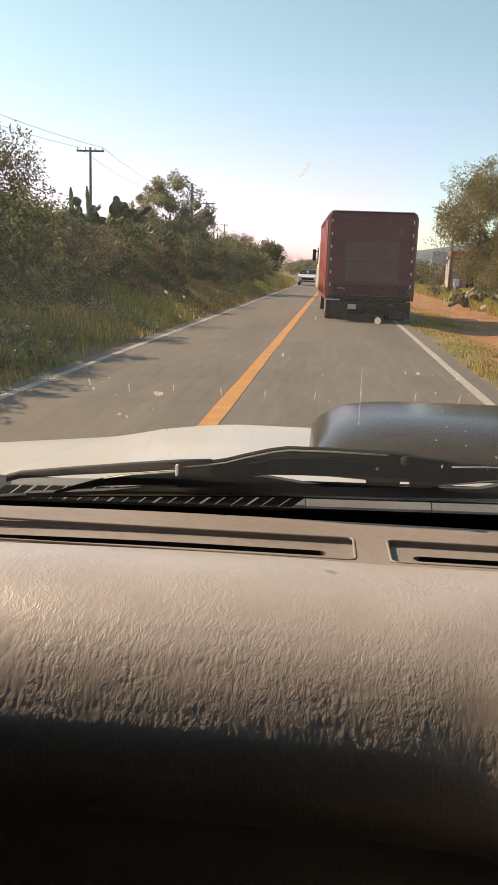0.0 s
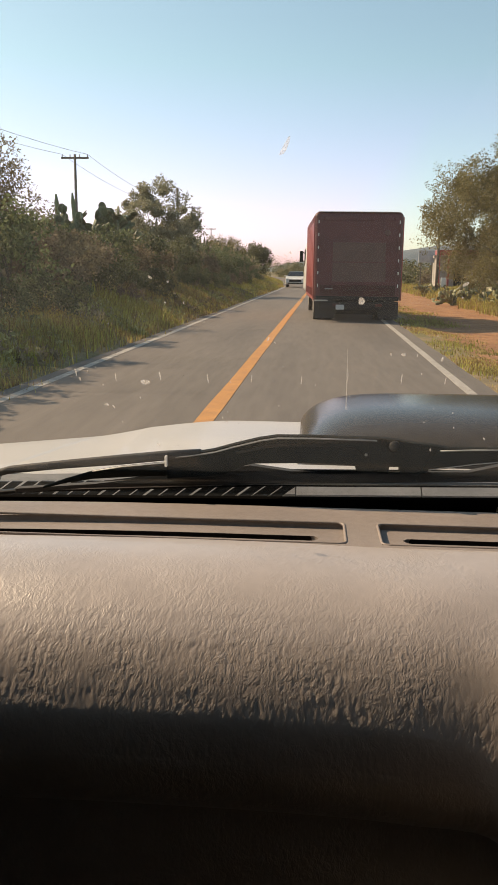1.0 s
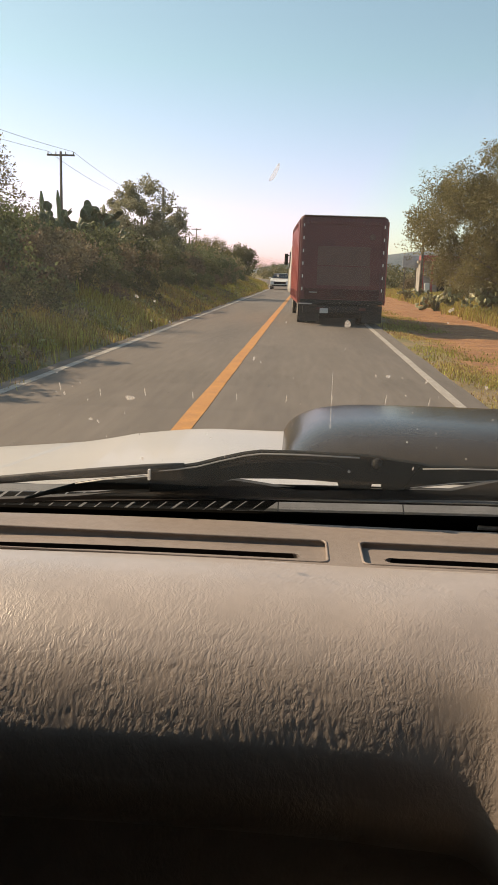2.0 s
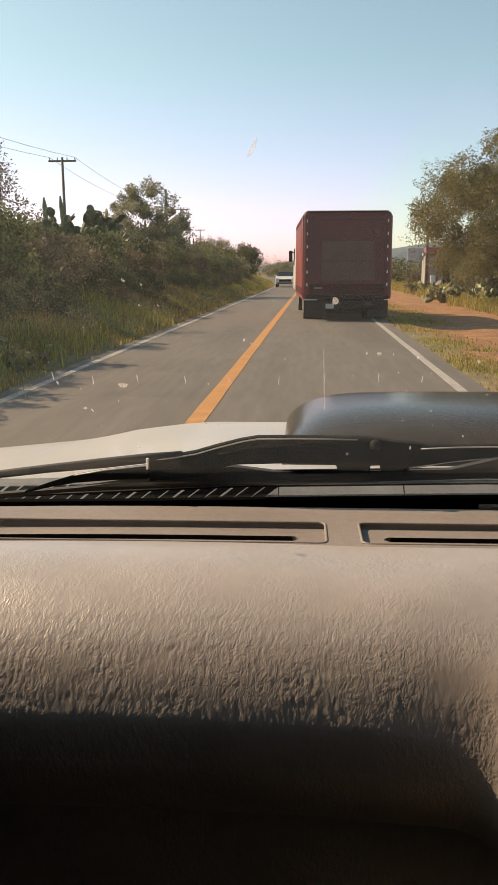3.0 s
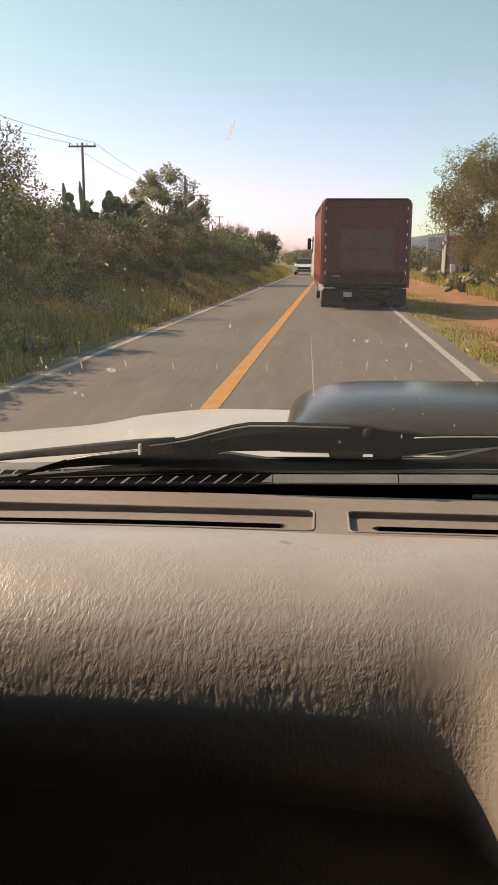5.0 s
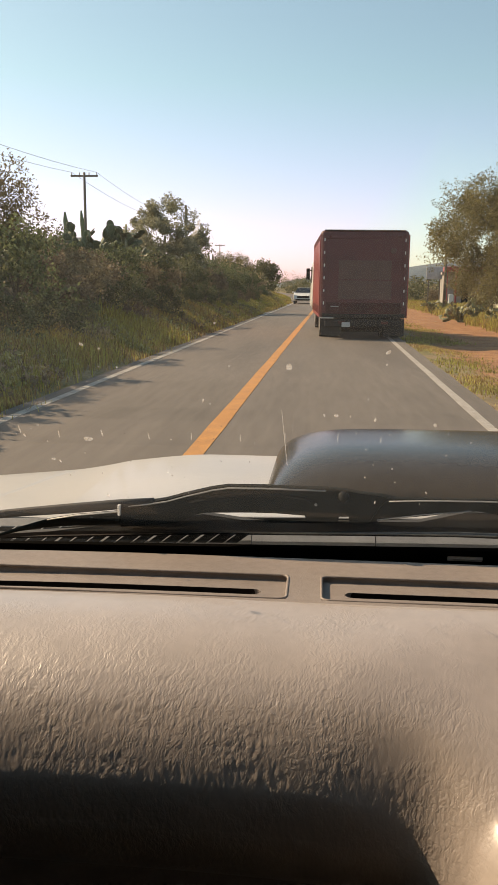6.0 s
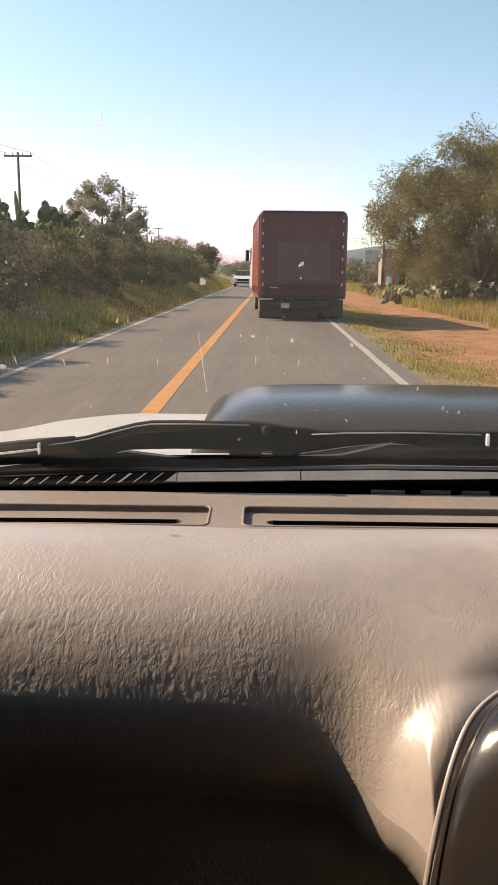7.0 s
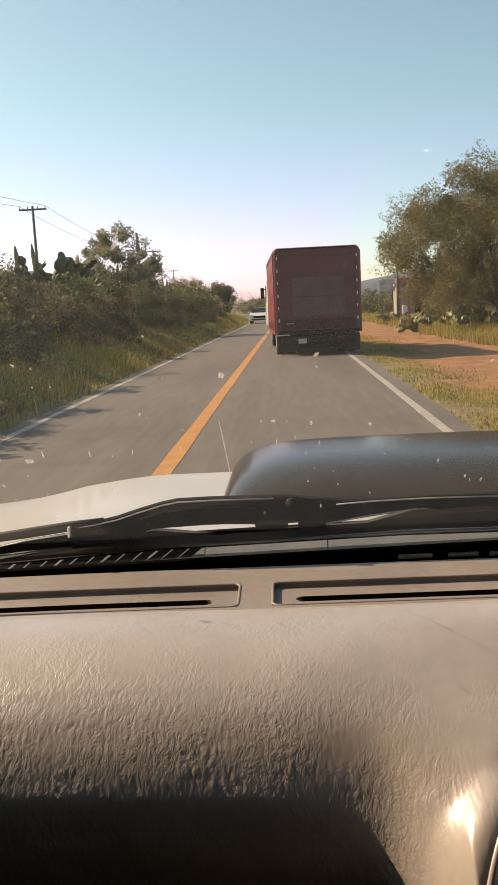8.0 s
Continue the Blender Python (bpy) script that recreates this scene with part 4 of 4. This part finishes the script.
        part("mirror", box(s * 1.45 - .07, s * 1.45 + .07, 7.8, 7.88, 1.78, 2.2, .03), TRIM_BLACK, cab, "tall black mirror")
        part("headlamp", box(s * .85 - .13, s * .85 + .13, 8.44, 8.52, .85, 1.02, .03), REFLECT, cab)
    part("front_bumper", box(-1.15, 1.15, 8.3, 8.62, .42, .72, .05), CHASSIS, t)
    return t


delivery_truck(pose(1.33, 25.0, 0, 0, 0, 2.1))


# ---- oncoming car ----
def saloon(m):
    t = thing("saloon_car", m, "white saloon car with black grille coming along the road", "car")
    prof = [(-2.2, .42), (-2.25, .7), (-2.1, .95), (-1.3, 1.02), (-.9, 1.05), (.9, 1.02), (1.8, .9), (2.2, .72), (2.25, .45)]
    bm = bmesh.new()
    rings = []
    for s, inset in ((-.9, .0), (-.86, .03), (.86, .03), (.9, .0)):
        k = 1 if abs(s) < .88 else .94
        rings.append([bm.verts.new((s, y * k, .35 + (z - .35) * (k if z > .5 else 1))) for y, z in prof] + [bm.verts.new((s, 2.1, .28)), bm.verts.new((s, -2.1, .28))])
    n = len(rings[0])
    for r, q in zip(rings, rings[1:]):
        for k in range(n):
            bm.faces.new((r[k], r[(k + 1) % n], q[(k + 1) % n], q[k]))
    bm.faces.new(rings[0]), bm.faces.new(rings[-1][::-1])
    bmesh.ops.recalc_face_normals(bm, faces=bm.faces)
    body = part("body", bm, WHITE_PAINT, t, "glossy white paint")
    bm = bmesh.new()
    low = [bm.verts.new(p) for p in ((-.78, -1.5, 1.0), (.78, -1.5, 1.0), (.78, 1.15, 1.0), (-.78, 1.15, 1.0))]
    top = [bm.verts.new(p) for p in ((-.6, -.95, 1.42), (.6, -.95, 1.42), (.6, .35, 1.44), (-.6, .35, 1.44))]
    for k in range(4):
        bm.faces.new((low[k], low[(k + 1) % 4], top[(k + 1) % 4], top[k]))
    bm.faces.new(top)
    part("windows", bm, GLASS_DARK, body, "dark windows")
    part("roof", box(-.61, .61, -.98, .38, 1.415, 1.46, .02), WHITE_PAINT, body)
    part("grille", box(-.55, .55, 2.2, 2.27, .5, .72, .02), TRIM_BLACK, body, "black grille")
    part("lower_intake", box(-.7, .7, 2.14, 2.25, .33, .43, .02), TRIM_BLACK, body)
    for s in (-1, 1):
        part("headlamp", box(s * .7 - .17, s * .7 + .17, 2.1, 2.22, .68, .8, .03), REFLECT, body)
        part("door_mirror", box(s * .98 - .1, s * .98 + .1, .75, .9, .98, 1.1, .03), WHITE_PAINT, body)
        for y in (-1.35, 1.4):
            part("wheel", rod((s * .8 - .1, y, .32), (s * .8 + .1, y, .32), .32, .32, 24), BLACK_RUBBER, t)
    return t


saloon(pose(bend(80) - 2.35, 80, 0, 0, 0, 180 - .8))


# ---- roadside building, sign and posts ----
def roadside_building(m):
    t = thing("roadside_building", m, "small grey roadside building under a red canopy", "building")
    part("wall", box(-3.2, 5.5, 1.4, 5.5, -.2, 2.7, .03), PLASTER, t, "grey plastered wall")
    part("canopy", box(-3.3, 5.2, -1.2, 1.7, 2.95, 3.35, .04), RED_ROOF, t, "flat red canopy")
    part("roof", box(-3.35, 5.6, 1.72, 5.6, 2.7, 2.95, .03), PLASTER, t)
    for x in (-3.1, -2.3, 1.2, 4.9):
        part("post", box(x - .08, x + .08, -1.1, -.94, -.2, 2.95, .01), RED_ROOF, t)
    part("door", box(-1.6, -.6, 1.36, 1.44, 0, 2.1, .01), GLASS_DARK, t)
    part("window", box(.6, 2.2, 1.36, 1.44, .9, 1.9, .01), GLASS_DARK, t)
    part("bollard", box(-2.9, -2.5, -1.6, -1.2, -.2, 1.0, .04), REFLECT, t, "pale block")
    return t


def at(u, y, sink=.05):
    x = u + bend(y)
    return x, y, lie(x, y) - sink


roadside_building(pose(*at(13.2, 76), 0, 0, -4))
x, y, z = at(9.6, 80)
sign = thing("roadside_sign", pose(x, y, z), "small grey signboard on two posts by the road", "sign")
part("board", box(-.75, .75, -.06, .06, 2.5, 3.6, .02), SIGN, sign, "weathered board")
for s in (-.5, .5):
    part("post", box(s - .05, s + .05, .06, .14, 0, 3.5, .01), POLE, sign)


def utility_pole(u, y, h, arms, lean=0.0):
    x, yy, z = at(u, y, .3)
    t = thing("utility_pole", pose(x, yy, z, 0, lean, 0), "weathered grey utility pole with crossarm" if arms else "bare weathered grey post", "utility pole", "poles along the road")
    part("pole", rod((0, 0, 0), (0, 0, h), .13, .085, 12), POLE, t, rounded=True)
    for k in range(arms):
        zz = h - .25 - 1.1 * k
        arm = part("crossarm", box(-1.0, 1.0, -.06, .06, zz - .06, zz + .06, .01), POLE, t)
        for s in (-.92, -.35, .35, .92):
            part("insulator", rod((s, 0, zz + .06), (s, 0, zz + .24), .045, .03, 8), PLASTER, arm)
    return Vector((x, yy, z + h))


tops = [utility_pole(-17.9, 62, 7.7, 1), utility_pole(-15.5, 112, 7.9, 1, 1), utility_pole(-14.0, 178, 8.4, 1)]
utility_pole(-10.4, 62, 6.0, 0, -1.0), utility_pole(8.3, 63, 5.4, 0)
for dx in (-.92, .92):
    for a, b in ((Vector((-20, -12, 11)), tops[0]), (tops[0], tops[1]), (tops[1], tops[2])):
        cu = bpy.data.curves.new("wire", "CURVE")
        cu.dimensions, cu.bevel_depth, cu.bevel_resolution = "3D", .012, 1
        sp = cu.splines.new("POLY")
        sp.points.add(16)
        for k in range(17):
            f = k / 16
            p = a.lerp(b, f) + Vector((dx, 0, -1.3 * 4 * f * (1 - f) * (b - a).length / 60))
            sp.points[k].co = (*p, 1)
        cu.materials.append(WIRE)
        tagged(new("power_wire", cu), "thin dark power wire strung between poles", "wire", "wires between poles")


# ---- plants ----
def leaf_mesh(name, seed, blobs, per, size, mat, long=1.6, hang=0.0):
    """A crown of small leaves gathered round many uneven sprays."""
    r = np.random.RandomState(seed)
    pts, dirs = [], []
    for cx, cy, cz, rad in blobs:
        d = r.normal(size=(per, 3))
        d /= np.linalg.norm(d, axis=1)[:, None]
        q = rad * r.uniform(.25, 1.0, (per, 1)) ** .6 * (1 + .35 * np.sin(d[:, :1] * 7 + cx * 5) * np.sin(d[:, 2:] * 6 + cz * 3))
        pts.append(np.array([cx, cy, cz]) + d * q), dirs.append(d)
    p, d = np.concatenate(pts), np.concatenate(dirs)
    n = len(p)
    a = d + r.normal(size=(n, 3)) * .8
    a[:, 2] -= hang
    a /= np.linalg.norm(a, axis=1)[:, None]
    b = np.cross(a, r.normal(size=(n, 3)))
    b /= np.linalg.norm(b, axis=1)[:, None]
    s = size * r.uniform(.6, 1.4, (n, 1))
    nrm = np.cross(a, b)
    v = np.stack([p - a * s * long / 2, p + b * s * .5 + nrm * s * .12, p + a * s * long / 2, p - b * s * .5 + nrm * s * .12], 1).reshape(-1, 3)
    f = np.arange(n * 4).reshape(-1, 4)
    return shaped(name, v.tolist(), f.tolist(), mat)


def limbs(bm, base, tips, r0, seed):
    """A trunk that forks towards the tips."""
    r = random.Random(seed)
    fork = Vector(base) + Vector((r.uniform(-.1, .1), r.uniform(-.1, .1), .35 * sum(t[2] for t in tips) / len(tips)))
    rod(base, fork, r0, r0 * .75, 8, bm)
    for t in tips:
        mid = fork.lerp(Vector(t), .5) + Vector((r.uniform(-.15, .15), r.uniform(-.15, .15), r.uniform(0, .2))) * (Vector(t) - fork).length * .4
        rod(fork - Vector((0, 0, r0 * .3)), mid, r0 * .5, r0 * .3, 6, bm), rod(mid, t, r0 * .3, r0 * .08, 5, bm)


def blobs_for(seed, w, h, count, low, rad):
    r = random.Random(seed)
    out = []
    for _ in range(count):
        a, q = r.uniform(0, 2 * math.pi), math.sqrt(r.random())
        z = low + (h - low) * r.random() ** .8 * (1 - .45 * q * q)
        out.append((w / 2 * q * math.cos(a), w / 2 * q * math.sin(a), z, rad * r.uniform(.55, 1.3)))
    return out


def plant(name, seed, w, h, count, per, leaf, mat, label, low=.3, rad=.4, trunk=.06, long=1.6, hang=0.0, category="bush", group="roadside bushes"):
    t = thing(name, pose(0, 0, 0), label, category, group)
    blobs = blobs_for(seed, w, h, count, low * h, rad)
    bm = bmesh.new()
    limbs(bm, (0, 0, -.2), [b[:3] for b in blobs[::2 if len(blobs) < 80 else 7]], trunk, seed)
    part("trunk" if category == "tree" else "stems", bm, BARK, t)
    put("crown", leaf_mesh("crown", seed, blobs, per, leaf, mat, long, hang), t)
    return t


kinds = [
    plant("bush", 1, 2.6, 2.0, 26, 130, .075, LEAF, "dense dark green shrub on the bank", .08, .42),
    plant("bush", 2, 3.0, 2.4, 28, 130, .08, LEAF, "dense dark green shrub on the bank", .06, .45),
    plant("bush", 3, 2.2, 1.5, 20, 120, .07, LEAF_DRY, "brownish half-dry shrub on the bank", .06, .38),
    plant("bush", 4, 3.2, 3.0, 30, 130, .08, LEAF, "tall dark green shrub on the bank", .05, .5),
    plant("bush", 5, 2.0, 1.1, 18, 110, .06, LEAF_PALE, "low pale green shrub on the bank", .06, .32),
    plant("bush", 6, 2.8, 1.8, 22, 120, .075, LEAF_DRY, "brownish half-dry shrub on the bank", .06, .42),
]
rnd = random.Random(11)


def plant_at(ob, u, y, scale=1.0, sink=.06):
    x, yy, z = at(u, y, sink)
    c = copy_thing(ob, pose(x, yy, z, 0, 0, rnd.uniform(0, 360)))
    c.scale = (scale * rnd.uniform(.9, 1.1), scale * rnd.uniform(.9, 1.1), scale * rnd.uniform(.9, 1.1))
    return c


y = 9.0
while y < 78:      # left bank: low shrubs in front, taller ones behind
    step = 1.5 + y * .02
    plant_at(rnd.choice([kinds[2], kinds[5], kinds[1], kinds[0]]), rnd.uniform(-7.4, -6.3), y, .76 + .001 * y)
    plant_at(rnd.choice([kinds[0], kinds[1], kinds[5], kinds[0], kinds[1]]), rnd.uniform(-9.4, -8.2), y + rnd.uniform(-.6, .6), .7)
    if rnd.random() < .8:
        plant_at(rnd.choice([kinds[1], kinds[3], kinds[3]]), rnd.uniform(-12.5, -10.5), y + rnd.uniform(-.8, .8), .62 + .001 * y)
    for _ in range(2):
        if rnd.random() < .75:
            plant_at(rnd.choice([kinds[4], kinds[0], kinds[5], kinds[1]]), rnd.uniform(-6.4, -5.3), y + rnd.uniform(-.8, .8), rnd.uniform(.3, .5))
    y += step
y = 30.0
while y < 90:      # right side, farther from the road
    plant_at(rnd.choice([kinds[0], kinds[1], kinds[5], kinds[2]]), rnd.uniform(10.5, 12.5) + (4 if 58 < y < 86 else 0), y, .9)
    if rnd.random() < .6:
        plant_at(rnd.choice([kinds[1], kinds[3]]), rnd.uniform(15, 19), y + rnd.uniform(-1, 1), 1.0)
    y += 2.2 + y * .025
far = {"far_shrubs": [], "far_dry_shrubs": []}
for k in range(400):  # the distance on both sides, and the far end of the road
    if k < 190:
        u, y, h = rnd.uniform(-15, -6.5), 78 + 190 * rnd.random() ** 1.3, rnd.uniform(1.2, 2.6)
        h *= .7 if u > -8 else 1
    elif k < 280:
        u, y, h = rnd.uniform(9, 24), 88 + 180 * rnd.random() ** 1.3, rnd.uniform(1.5, 3.2)
    elif k < 350:
        u, y, h = rnd.choice((rnd.uniform(3.5, 10), rnd.uniform(-11, -5))), rnd.uniform(140, 290), rnd.uniform(2.0, 4.5)
    else:
        u, y, h = rnd.uniform(-30, 45), rnd.uniform(290, 345), rnd.uniform(4.5, 7.5)
    x, yy, z = at(u, y)
    for _ in range(9):
        far[rnd.choice(("far_shrubs", "far_shrubs", "far_dry_shrubs"))].append((x + rnd.gauss(0, .5) * h * .6, yy + rnd.gauss(0, .5) * h * .6, z + h * rnd.uniform(.1, .85), h * rnd.uniform(.2, .34)))
for name, mat in (("far_shrubs", LEAF), ("far_dry_shrubs", LEAF_DRY)):
    tagged(put(name, leaf_mesh(name, 77, far[name], 46, .17, mat)), "distant olive shrubs lining the road", "shrubs", kind="stuff")
for ob in kinds:
    x, yy, z = at(-15 - rnd.random() * 3, 14 + 5 * kinds.index(ob))
    ob.matrix_basis = pose(x, yy, z)

pale_tree = plant("tree", 21, 5.0, 5.0, 120, 330, .07, LEAF_SILVER, "small pale-leaved tree on the bank", .04, .42, .07, 1.5, category="tree", group="trees")
pale_tree.matrix_basis = pose(*at(-9.4, 49))
round_tree = plant("tree", 22, 6.0, 5.2, 50, 150, .16, LEAF, "dark round-crowned tree at the roadside", .3, .9, .16, category="tree", group="trees")
round_tree.matrix_basis = pose(*at(-6.2, 150))
mesquite = plant("tree", 23, 9.6, 7.4, 230, 900, .038, LEAF_FEATHER, "spreading feathery mesquite tree beside the dirt track", .2, .75, .15, 2.6, .6, category="tree", group="trees")
mesquite.matrix_basis = pose(*at(9.4, 38))
thorn = plant("tree", 24, 5.0, 3.6, 70, 420, .04, LEAF_FEATHER, "low spreading thorn tree beyond the verge", .3, .55, .14, 2.2, category="tree", group="trees")
thorn.matrix_basis = pose(*at(12.3, 55))
copy_thing(thorn, pose(*at(-9.3, 12.5), 0, 0, 200) @ Matrix.Scale(.78, 4)), copy_thing(thorn, pose(*at(-11.8, 17), 0, 0, 300) @ Matrix.Scale(.85, 4)), copy_thing(thorn, pose(*at(-10.2, 22.5), 0, 0, 20)), copy_thing(thorn, pose(*at(-10.5, 95), 0, 0, 70)), copy_thing(thorn, pose(*at(9.0, 120), 0, 0, 40))
cypress = plant("tree", 25, 1.8, 6.5, 40, 120, .12, LEAF, "narrow dark cypress behind the building", .1, .5, .12, category="tree", group="trees")
cypress.matrix_basis = pose(*at(20.5, 92))


def pad_mesh(skin):
    bm = bmesh.new()
    bmesh.ops.create_uvsphere(bm, u_segments=10, v_segments=6, radius=1)
    for v in bm.verts:
        v.co = Vector((v.co.x * .12 * (1 + .25 * v.co.z), v.co.y * .022, .15 + v.co.z * .15))
    me = bpy.data.meshes.new("pad")
    bm.to_mesh(me)
    bm.free()
    me.materials.append(skin)
    me.polygons.foreach_set("use_smooth", [True] * len(me.polygons))
    return me


PAD, PAD_LIT = pad_mesh(CACTUS), pad_mesh(CACTUS_LIT)


def prickly_pear(u, y, size, seed, count=130):
    r = random.Random(seed)
    t = thing("prickly_pear", pose(*at(u, y, .1)), "tall prickly pear cactus with flat green pads", "cactus", "prickly pears")
    live = [(Matrix.Translation((r.uniform(-.9, .9) * size, r.uniform(-.5, .5) * size, 0)), 0) for _ in range(9)]
    for k in range(count):
        base, depth = live[k] if k < 9 else r.choice([q for q in live[len(live) // 4:] if q[1] < 13])
        s = size * r.uniform(.6, .85)
        m = base @ pose(0, 0, 0, r.uniform(-25, 25), r.uniform(-48, 48) if depth else r.uniform(-20, 20), r.uniform(-50, 50) if depth else r.uniform(0, 180))
        put("pad", PAD if u < 0 else PAD_LIT, t, m=m @ Matrix.Scale(s, 4))
        live.append((m @ Matrix.Translation((r.uniform(-.07, .07) * s, 0, .27 * s)), depth + 1))
    return t


for u, y, s, seed in ((-8.4, 29, 1.5, 1), (-9.2, 33, 1.7, 2), (-9.9, 37, 1.6, 3), (-10.4, 44, 1.6, 11), (8.3, 40, 1.3, 4), (7.4, 43, 1.1, 8), (11.2, 37, 1.6, 9), (9.6, 42, 1.7, 10), (12.6, 36, 1.6, 12), (11.8, 41, 1.7, 13), (8.6, 52, 1.3, 5), (10.6, 60, 1.3, 6), (7.6, 58, 1.0, 7)):
    prickly_pear(u, y, s, seed, 230 if u < 0 else 130)


def column_mesh():
    verts, faces = [], []
    n, rows = 16, 9
    for j in range(rows):
        z = j / (rows - 1)
        r = .13 * (1 - .15 * z) * (1 if j < rows - 1 else .35)
        for k in range(n):
            a = 2 * math.pi * k / n
            q = r * (1 if k % 2 else .78)
            verts.append((q * math.cos(a), q * math.sin(a), z))
    faces = [(j * n + k, j * n + (k + 1) % n, (j + 1) * n + (k + 1) % n, (j + 1) * n + k) for j in range(rows - 1) for k in range(n)]
    faces.append(tuple(range((rows - 1) * n, rows * n)))
    return shaped("column", verts, faces, CACTUS)


COLUMN = column_mesh()
for u, y in ((-12.6, 41), (-13.5, 47), (-11.6, 62), (-12.8, 74), (-12.2, 76), (-12, 92), (-13.4, 52), (-12.1, 57), (-13.0, 66), (-12.4, 70), (-13.2, 81), (-11.9, 86), (-12.9, 98)):
    t = thing("column_cactus", pose(*at(u, y, .1)), "tall ribbed column cactus standing on the bank", "cactus", "column cacti")
    for k in range(rnd.choice((1, 2, 3))):
        put("column", COLUMN, t, m=pose(.3 * k, .12 * k, 0, rnd.uniform(-4, 4), rnd.uniform(-4, 4), 0) @ Matrix.Diagonal((1, 1, rnd.uniform(2.6, 3.8) - .6 * k, 1)))


# ---- grass ----
def grass_mesh(name, seed, spots, mat, tall, blades, wide=.012):
    r = np.random.RandomState(seed)
    verts, faces = [], []
    for u, y, k in spots:
        x = u + bend(y)
        for _ in range(blades):
            px, py = x + r.normal() * .16 * k, y + r.normal() * .16 * k
            z = lie(px, py) - .02
            a, h = r.uniform(0, 2 * math.pi), tall * k * r.uniform(.45, 1.2)
            w, lean = wide * r.uniform(.6, 1.5) * (1 + y * .018), r.uniform(.1, .55) * h
            ca, sa = math.cos(a), math.sin(a)
            i = len(verts)
            verts += [(px - sa * w, py + ca * w, z), (px + sa * w, py - ca * w, z), (px + ca * lean * .35 + sa * w * .7, py + sa * lean * .35 - ca * w * .7, z + h * .6),
                      (px + ca * lean * .35 - sa * w * .7, py + sa * lean * .35 + ca * w * .7, z + h * .6), (px + ca * lean, py + sa * lean, z + h)]
            faces += [(i, i + 1, i + 2, i + 3), (i + 3, i + 2, i + 4)]
    return shaped(name, verts, faces, mat)


def patchy(seed, u0, u1, y0, y1, n, gap=.0):
    r = random.Random(seed)
    out = []
    while len(out) < n:
        u, y = r.uniform(u0, u1), y0 + (y1 - y0) * r.random() ** 1.7
        d = noise.noise((u * .35 + seed, y * .25, 0))
        if d > gap - .25 * r.random() and r.random() < smooth(-.2, .9, min(u - u0, u1 - u)):
            out.append((u, y, .7 + .9 * max(0, d) + .3 * r.random()))
    return out


for name, seed, mat, what in (("weeds_left", 31, LEAF_PALE, "low broad-leaved weeds on the bank"), ("weeds_dry", 32, LEAF_DRY, "low half-dry weeds on the bank")):
    clumps = []
    for u, y, k in patchy(seed, -6.8, -3.9, 6, 85, 900, -.05):
        x = u + bend(y)
        clumps.append((x, y, lie(x, y) + .08 * k, rnd.uniform(.1, .24) * k))
    tagged(put(name, leaf_mesh(name, seed, clumps, 46, .05, mat, 1.8)), what, "weeds", kind="stuff")
for name, seed, u0, u1, y0, y1, n, mat, tall, gap, what in (
        ("grass_left", 1, -6.1, -4.1, 6, 110, 2500, GRASS, .3, .08, "tall dry yellow-green grass on the bank"),
        ("grass_left_green", 2, -6.2, -3.95, 6, 110, 3200, GREEN_GRASS, .28, .02, "green grass tufts at the road edge"),
        ("grass_edge", 3, -4.5, -3.72, 6, 90, 1100, GRASS, .15, -.2, "short dry grass along the asphalt edge"),
        ("grass_right", 4, 6.6, 12.5, 20, 100, 3600, GRASS, .42, -.3, "tall dry yellow grass field beside the track"),
        ("grass_right_green", 5, 6.7, 12.5, 20, 100, 3200, GREEN_GRASS, .4, -.2, "green grass tufts beside the track"),
        ("grass_right_edge", 6, 2.15, 4.0, 8, 80, 1100, GRASS, .07, .12, "short dry grass on the right verge"),
        ("grass_right_edge_green", 7, 2.15, 4.3, 8, 80, 550, GREEN_GRASS, .09, .2, "short green grass on the right verge")):
    tagged(put(name, grass_mesh(name, seed, patchy(seed, u0, u1, y0, y1, n, gap), mat, tall, 18, .0075)), what, "grass", kind="stuff")
